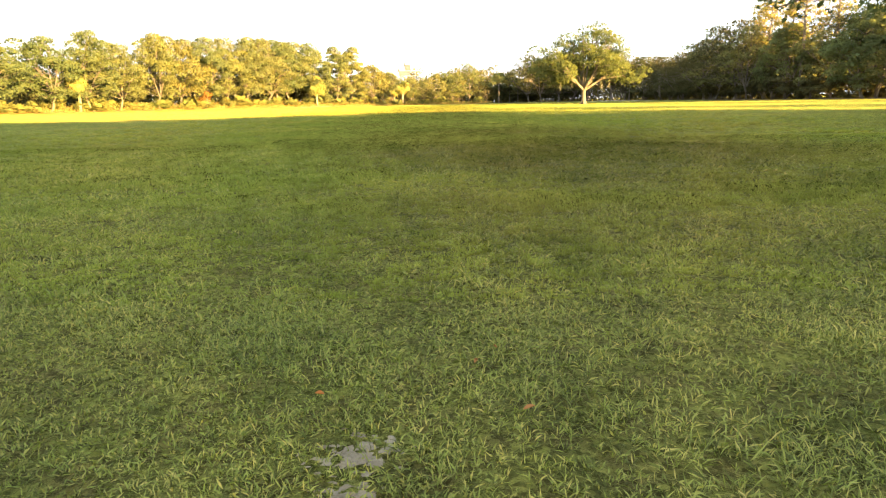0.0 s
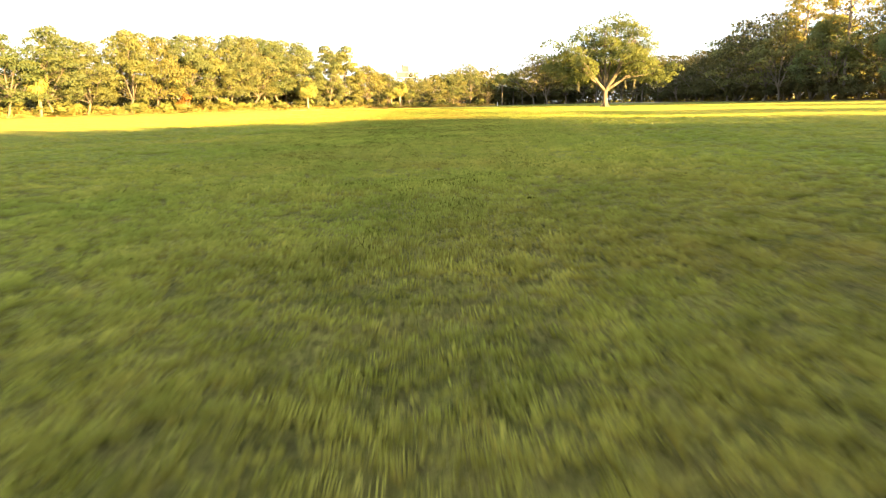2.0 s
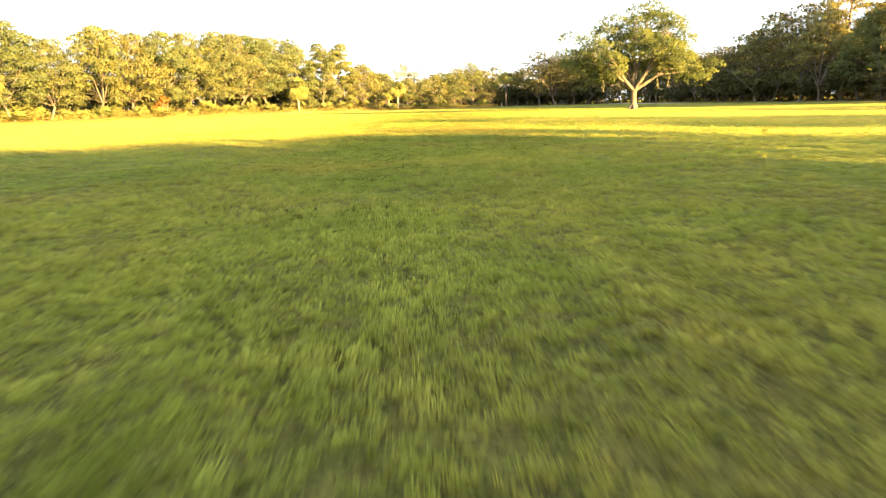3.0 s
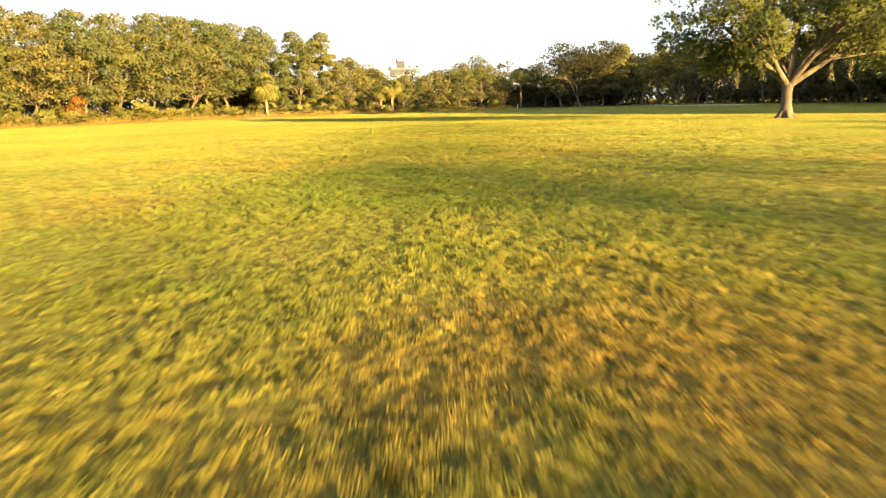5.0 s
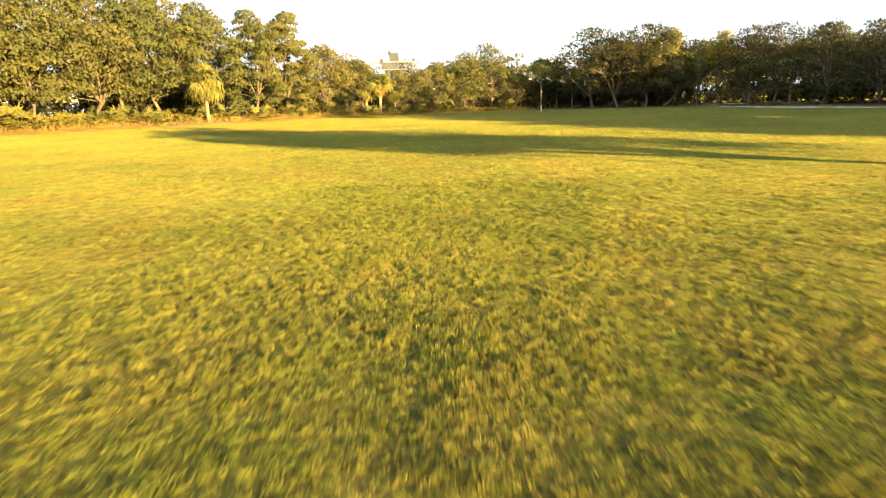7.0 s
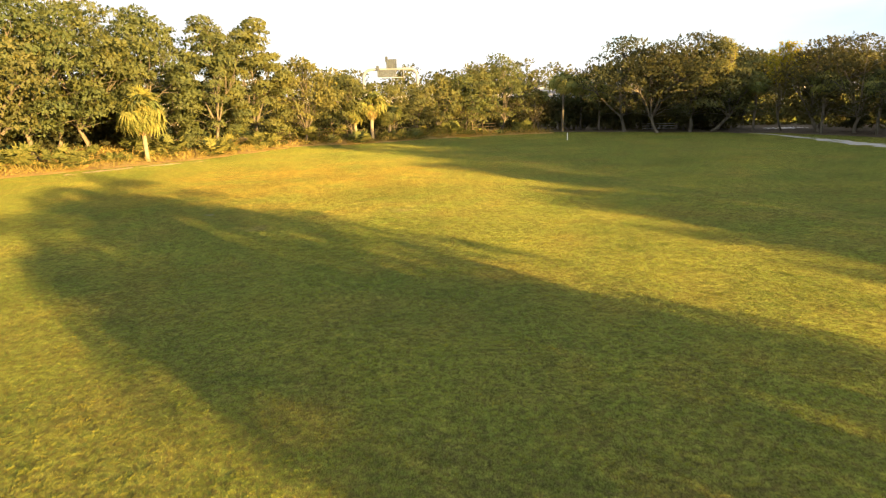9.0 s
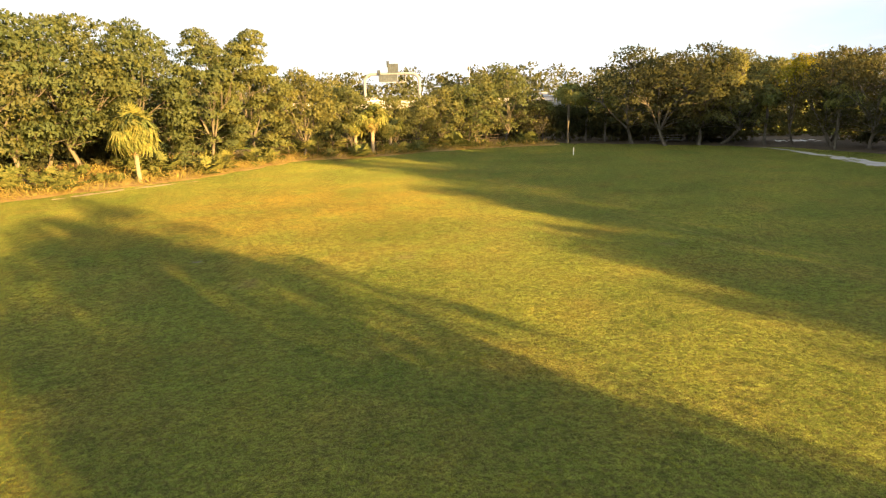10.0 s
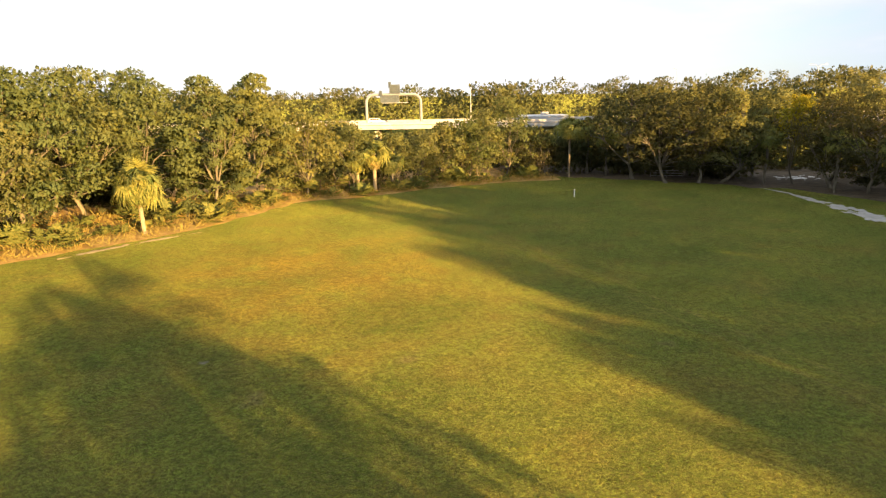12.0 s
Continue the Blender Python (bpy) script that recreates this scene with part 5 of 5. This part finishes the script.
cap.add([(0, 0, 0.96), (0, 0, 1.03), (0, 0, 1.05)], [0.085, 0.08, 0.01])
part("cap", cap.mesh("cap", WHITE_PAINT), post)


def fence(line, post_h, rails, material, label, thick=0.09, board=0.11):
    """A post-and-rail fence along a line of places."""
    run = thing("rail_fence", pose(*line[0], height_at(*line[0])), label, "fence")
    x0, y0 = line[0]
    z0 = height_at(x0, y0)
    for (ax, ay), (bx, by) in zip(line, line[1:]):
        n = max(1, round(math.hypot(bx - ax, by - ay) / 2.4))
        turn = math.degrees(math.atan2(by - ay, bx - ax))
        gap = math.hypot(bx - ax, by - ay) / n
        for k in range(n):
            px, py = ax + (bx - ax) * k / n, ay + (by - ay) * k / n
            lift = height_at(px, py) - z0
            part("post", box_mesh("post", (thick, thick, post_h + 0.1), material, 0.01, (0, 0, post_h / 2 - 0.05)), run, "", pose(px - x0, py - y0, lift, 0, 0, turn))
            for r in range(rails):
                part("rail", box_mesh("rail", (gap, 0.03, board), material, 0.006, (gap / 2, 0.06, post_h * (r + 0.8) / rails)), run, "", pose(px - x0, py - y0, lift, 0, 0, turn))
    return run


fence([(-25, 199), (-22.3, 199.6), (-14.6, 203.6), (-2.6, 211.6), (9, 216.5)], 1.9, 4, FENCE_DARK, "dark brown post-and-wire fence behind the small trees", 0.08, 0.035)
fence([(33.5, 214.5), (38.3, 213)], 1.2, 3, GREY_BOARDS, "pale grey board fence in the shade of the woods", 0.10, 0.12)


def ragged_strip(name, line, widths, material, label, lift=0.03, seed=1.0):
    """A strip of bare ground with uneven edges, a little proud of the turf."""
    pts = []
    for (a, wa), (b, wb) in zip(zip(line, widths), list(zip(line, widths))[1:]):
        n = max(2, int(math.hypot(b[0] - a[0], b[1] - a[1]) / 0.3))
        for k in range(n):
            t = k / n
            pts.append((a[0] + (b[0] - a[0]) * t, a[1] + (b[1] - a[1]) * t, wa + (wb - wa) * t))
    pts.append((*line[-1], widths[-1]))
    verts, faces = [], []
    for i, (x, y, w) in enumerate(pts):
        x2, y2, _ = pts[min(i + 1, len(pts) - 1)]
        x1, y1, _ = pts[max(i - 1, 0)]
        size = math.hypot(x2 - x1, y2 - y1)
        ox, oy = -(y2 - y1) / size, (x2 - x1) / size
        for j in range(19):
            k = j / 9 - 1
            off = k * w * 1.5
            px, py = x + ox * off, y + oy * off
            bare = 0.75 - k * k * 1.1 + 1.2 * noise.noise((px * 0.55, py * 0.55, seed)) + 1.1 * noise.noise((px * 1.7, py * 1.7, seed)) - 0.12
            verts.append((px, py, height_at(px, py) + max(-0.06, min(lift, lift * bare * 2))))
    for i in range(len(pts) - 1):
        for j in range(18):
            a = i * 19 + j
            faces.append((a, a + 19, a + 20, a + 1))
    return tagged(new(name, mesh_of(name, verts, faces, material, True)), label, "path", "", "structure")


ragged_strip("sand_path", [(45, 201), (46.2, 196), (46.3, 189), (46.6, 183), (46.6, 177), (48, 170), (52, 160)], [0.10, 0.28, 0.6, 1.1, 1.45, 1.5, 1.1], SAND, "pale sandy track curving along the woods")
ragged_strip("sand_edging", [(-36.4, 166.8), (-34.7, 168.9), (-33.2, 171.0), (-31.1, 173.3), (-27.0, 177.4)], [0.10, 0.32, 0.26, 0.30, 0.06], TAN_SAND, "pale sandy edge between the grass and the bank", 0.05, 5.0)


def bare_patch(x, y, size, label, seed, material=SOIL, proud=0.012):
    """Bare sand that shows in crumbs and hollows between the roots: a lumpy sheet that dips in and out of the turf."""
    n = 44
    verts, faces = [], []
    for j in range(n + 1):
        for i in range(n + 1):
            u, v = 2.6 * i / n - 1.3, 2.6 * j / n - 1.3
            px, py = x + u * size, y + v * size * 0.8
            reach = math.hypot(u, v) * (1 + 0.4 * noise.noise((u * 1.3, v * 1.3, seed)))
            lump = noise.noise((u * 4.0, v * 4.0, seed + 3)) + 0.6 * noise.noise((u * 11, v * 11, seed + 5))
            lift = min(size, 0.4) * (0.08 * (0.50 - reach) + 0.095 * lump)
            verts.append((px, py, height_at(px, py) + max(-0.05, min(lift * proud / 0.012, proud))))
    for j in range(n):
        for i in range(n):
            a = j * (n + 1) + i
            faces.append((a, a + 1, a + n + 2, a + n + 1))
    return tagged(new("sand_patch" if size < 1 else "sand_clearing", mesh_of("sand_patch", verts, faces, material, True)), label, "bare ground", "", "structure")


PATCHES = [(-0.20, 1.29, 0.12), (-0.20, 1.13, 0.08), (-14.5, 143.0, 0.35)]
for i, (x, y, size) in enumerate(PATCHES):
    bare_patch(x, y, size, "small bare patch of pale sand in the grass", 7.0 + i)


bare_patch(55.5, 210.5, 4.2, "bright sandy clearing behind the trunks of the woods", 3.0, WHITE_SAND, 0.07)


# ---- grass ----
def value_noise(x, y, scale, seed):
    """Smooth random values between 0 and 1 over the plane."""
    grid = np.random.default_rng(seed).random((256, 256))
    u, v = x * scale, y * scale
    i, j = np.floor(u).astype(int), np.floor(v).astype(int)
    a, b = u - i, v - j
    a, b = a * a * (3 - 2 * a), b * b * (3 - 2 * b)
    i, j = i % 256, j % 256
    k, l = (i + 1) % 256, (j + 1) % 256
    return (grid[i, j] * (1 - a) + grid[k, j] * a) * (1 - b) + (grid[i, l] * (1 - a) + grid[k, l] * a) * b


def sow(rng, count, x0, x1, y0, y1, wedge=None, fade=None, least=0.12):
    """Random places in a stretch of the field, gathered in tufts, thinner where the turf is worn."""
    x, y = rng.uniform(x0, x1, count), rng.uniform(y0, y1, count)
    thick = 0.55 * value_noise(x, y, 1.3, 5) + 0.45 * value_noise(x, y, 5.0, 6)
    keep = rng.random(count) < np.clip((thick - 0.22) * 2.6, least, 1.0)
    for px, py, size in PATCHES:
        off = np.hypot(x - px, (y - py) / 0.8) / size
        keep &= rng.random(count) < np.clip(off * 0.85 - 0.10 + 0.7 * (value_noise(x, y, 22.0, 9) - 0.5), 0.34, 1.0)
    if wedge:
        keep &= np.abs(x) < wedge[0] * y + wedge[1]
    if fade:
        keep &= rng.random(count) < np.clip((fade[1] - np.abs(x + 0.7)) / (fade[1] - fade[0]), 0, 1) ** 1.5 * np.clip((fade[2] - y) / 30, 0, 1)
    return x[keep], y[keep]


HEIGHTS_X = np.arange(-60.0, 61.0, 1.0)
HEIGHTS_Y = np.arange(-5.0, 200.0, 1.0)
HEIGHTS = np.array([[height_at(float(x), float(y)) for y in HEIGHTS_Y] for x in HEIGHTS_X])


def turf_height(x, y):
    u, v = x - HEIGHTS_X[0], y - HEIGHTS_Y[0]
    i, j = np.clip(np.floor(u).astype(int), 0, len(HEIGHTS_X) - 2), np.clip(np.floor(v).astype(int), 0, len(HEIGHTS_Y) - 2)
    a, b = u - i, v - j
    return (HEIGHTS[i, j] * (1 - a) + HEIGHTS[i + 1, j] * a) * (1 - b) + (HEIGHTS[i, j + 1] * (1 - a) + HEIGHTS[i + 1, j + 1] * a) * b


def blades(rng, x, y, length, width, lean):
    """Fine bent blades from the places given, pointed at both ends."""
    n = len(x)
    foot = np.stack([x, y, turf_height(x, y) - 0.01], axis=1)
    turn = rng.uniform(0, 2 * math.pi, n)
    tall = length * (0.45 + 0.75 * rng.random(n)) * (0.65 + 0.7 * value_noise(x, y, 2.2, 8))
    tip_out = tall * lean * (0.25 + 1.3 * rng.random(n))
    way = np.stack([np.cos(turn), np.sin(turn), np.zeros(n)], axis=1)
    side = np.stack([-np.sin(turn + rng.normal(size=n)), np.cos(turn + rng.normal(size=n)), np.zeros(n)], axis=1) * (width * (0.6 + 0.8 * rng.random(n)))[:, None] * 0.5
    rise = np.sqrt(np.maximum(tall ** 2 - np.minimum(tip_out, tall * 0.95) ** 2, 1e-6))
    up = np.array((0, 0, 1.0))
    tip = foot + way * tip_out[:, None] + up * rise[:, None]
    mid = foot + way * (tip_out * 0.35)[:, None] + up * (rise * 0.68)[:, None]
    return np.stack([foot, mid + side, tip, mid - side], axis=1).reshape(-1, 3), np.arange(n * 4).reshape(-1, 4)


def tufts(rng, x, y, length, width, lean):
    """Small upright faces, each one a tuft of blades, leaning every way."""
    n = len(x)
    foot = np.stack([x, y, turf_height(x, y) - 0.012], axis=1)
    turn = rng.uniform(0, 2 * math.pi, n)
    tall = length * (0.6 + 0.6 * rng.random(n)) * (0.6 + 0.8 * value_noise(x, y, 1.1, 8))
    way = np.stack([np.cos(turn), np.sin(turn), np.zeros(n)], axis=1)
    side = np.stack([-np.sin(turn), np.cos(turn), np.zeros(n)], axis=1) * (width * (0.6 + 0.8 * rng.random(n)))[:, None] * 0.5
    over = tall * lean * (0.1 + 1.2 * rng.random(n))
    rise = np.sqrt(np.maximum(tall ** 2 - np.minimum(over, tall * 0.93) ** 2, 1e-6))
    tip = foot + way * over[:, None] + np.array((0, 0, 1.0)) * rise[:, None]
    flare = side * 1.25
    verts = np.stack([foot - side, foot + side, tip + flare, tip - flare], axis=1).reshape(-1, 3)
    return verts, np.arange(n * 4).reshape(-1, 4)


def gather(sets):
    verts, faces, base = [], [], 0
    for v, f in sets:
        verts.append(v)
        faces.append(f + base)
        base += len(v)
    return np.concatenate(verts), np.concatenate(faces)


def rosettes(rng, x, y, each, length, width):
    """Low clumps of broad blades that arch out every way from one root and fall back to the ground."""
    x, y = np.repeat(x, each), np.repeat(y, each)
    n = len(x)
    vigour = 0.55 + 0.85 * value_noise(x, y, 3.1, 12)
    turn = rng.uniform(0, 2 * math.pi, n)
    way = np.stack([np.cos(turn), np.sin(turn), np.zeros(n)], axis=1)
    side = np.stack([-np.sin(turn), np.cos(turn), rng.normal(size=n) * 0.7], axis=1) * (width * (0.55 + 0.8 * rng.random(n)))[:, None] * 0.5
    long = length * (0.45 + 0.9 * rng.random(n)) * vigour
    lift = np.clip(rng.normal(0.55, 0.38, n), 0.05, 1.25)
    up = np.array((0, 0, 1.0))
    root = np.stack([x + rng.normal(size=n) * 0.006, y + rng.normal(size=n) * 0.006, turf_height(x, y) - 0.004], axis=1)
    mid = root + way * (long * 0.52 * np.cos(lift))[:, None] + up * (long * 0.52 * np.sin(lift))[:, None]
    fall = lift - rng.uniform(0.0, 0.6, n)
    tip = mid + way * (long * 0.48 * np.cos(fall))[:, None] + up * (long * 0.48 * np.sin(fall))[:, None]
    tip[:, 2] = np.maximum(tip[:, 2], root[:, 2] + 0.004)
    return np.stack([root, mid + side, tip, mid - side], axis=1).reshape(-1, 3), np.arange(n * 4).reshape(-1, 4)


grass_rng = np.random.default_rng(101)
sets = []
for count, area, each, length, width in [
    (25000, (-2.3, 2.3, 0.75, 2.4), 8, 0.036, 0.0030),
    (28000, (-4.2, 4.2, 2.3, 5.6), 6, 0.043, 0.0043),
    (34000, (-8.0, 8.0, 5.4, 11.0), 3, 0.062, 0.0085),
]:
    x, y = sow(grass_rng, count, *area, (0.74, 0.28), None, 0.42)
    sets.append(rosettes(grass_rng, x, y, each, length, width))
x, y = sow(grass_rng, 40000, -2.3, 2.3, 0.75, 2.6, (0.74, 0.28), None, 0.5)
sets.append(blades(grass_rng, x, y, 0.034, 0.0028, 1.2))
v, f = gather(sets)
tagged(new("near_grass", mesh_of("near_grass", v, f, BLADES)), "short green turf with dry straw blades", "grass", "", "stuff")
sets = []
for count, area, wedge, fade, length, width, lean in [
    (20000, (-4.2, 4.2, 2.4, 5.4), (0.78, 0.45), None, 0.045, 0.07, 0.9),
    (80000, (-9.0, 9.0, 4.4, 12.0), (0.74, 0.6), None, 0.058, 0.085, 0.65),
    (300000, (-6.5, 5.1, 10.5, 104.0), None, (1.6, 5.8, 125), 0.080, 0.095, 0.55),
    (150000, (-16.0, 16.0, 10.0, 100.0), None, (3.0, 16.0, 125), 0.080, 0.13, 0.55),
    (96000, (-26.0, 26.0, 96.0, 150.0), None, (6.0, 26.0, 152), 0.070, 0.11, 0.6),
]:
    x, y = sow(grass_rng, count, *area, wedge, fade, 0.55)
    sets.append(tufts(grass_rng, x, y, length, width, lean))
v, f = gather(sets)
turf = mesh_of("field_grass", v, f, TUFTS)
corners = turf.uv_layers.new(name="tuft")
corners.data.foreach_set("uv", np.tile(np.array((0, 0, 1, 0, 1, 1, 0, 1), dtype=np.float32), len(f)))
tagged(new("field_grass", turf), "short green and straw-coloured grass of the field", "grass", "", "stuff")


# ---- fallen leaves near the start ----
def fallen_leaf(x, y, turn, size):
    verts, faces = [], []
    for k in range(7):
        u = k / 6
        w = 0.36 * math.sin(math.pi * u) ** 0.7 * (1.25 - 0.5 * u)
        for s in (-1, 0, 1):
            verts.append(((u - 0.5) * size, s * w * size * 0.5, size * (0.22 * abs(s) * math.sin(math.pi * u) + 0.18 * (u - 0.5) ** 2)))
    for k in range(6):
        for s in range(2):
            a = k * 3 + s
            faces.append((a, a + 3, a + 4, a + 1))
    z = float(turf_height(np.array([x]), np.array([y]))[0]) + 0.035
    return thing("fallen_leaf", pose(x, y, z, 12, -8, turn), "dry russet fallen leaf lying on the grass", "leaf", "fallen leaves", "", mesh_of("fallen_leaf", verts, faces, BROWN_LEAF, True))


for x, y, turn, size in [(0.21, 1.43, 20, 0.034), (-0.325, 1.53, -30, 0.034), (0.095, 1.73, 70, 0.028), (0.16, 1.84, 120, 0.022)]:
    fallen_leaf(x, y, turn, size)
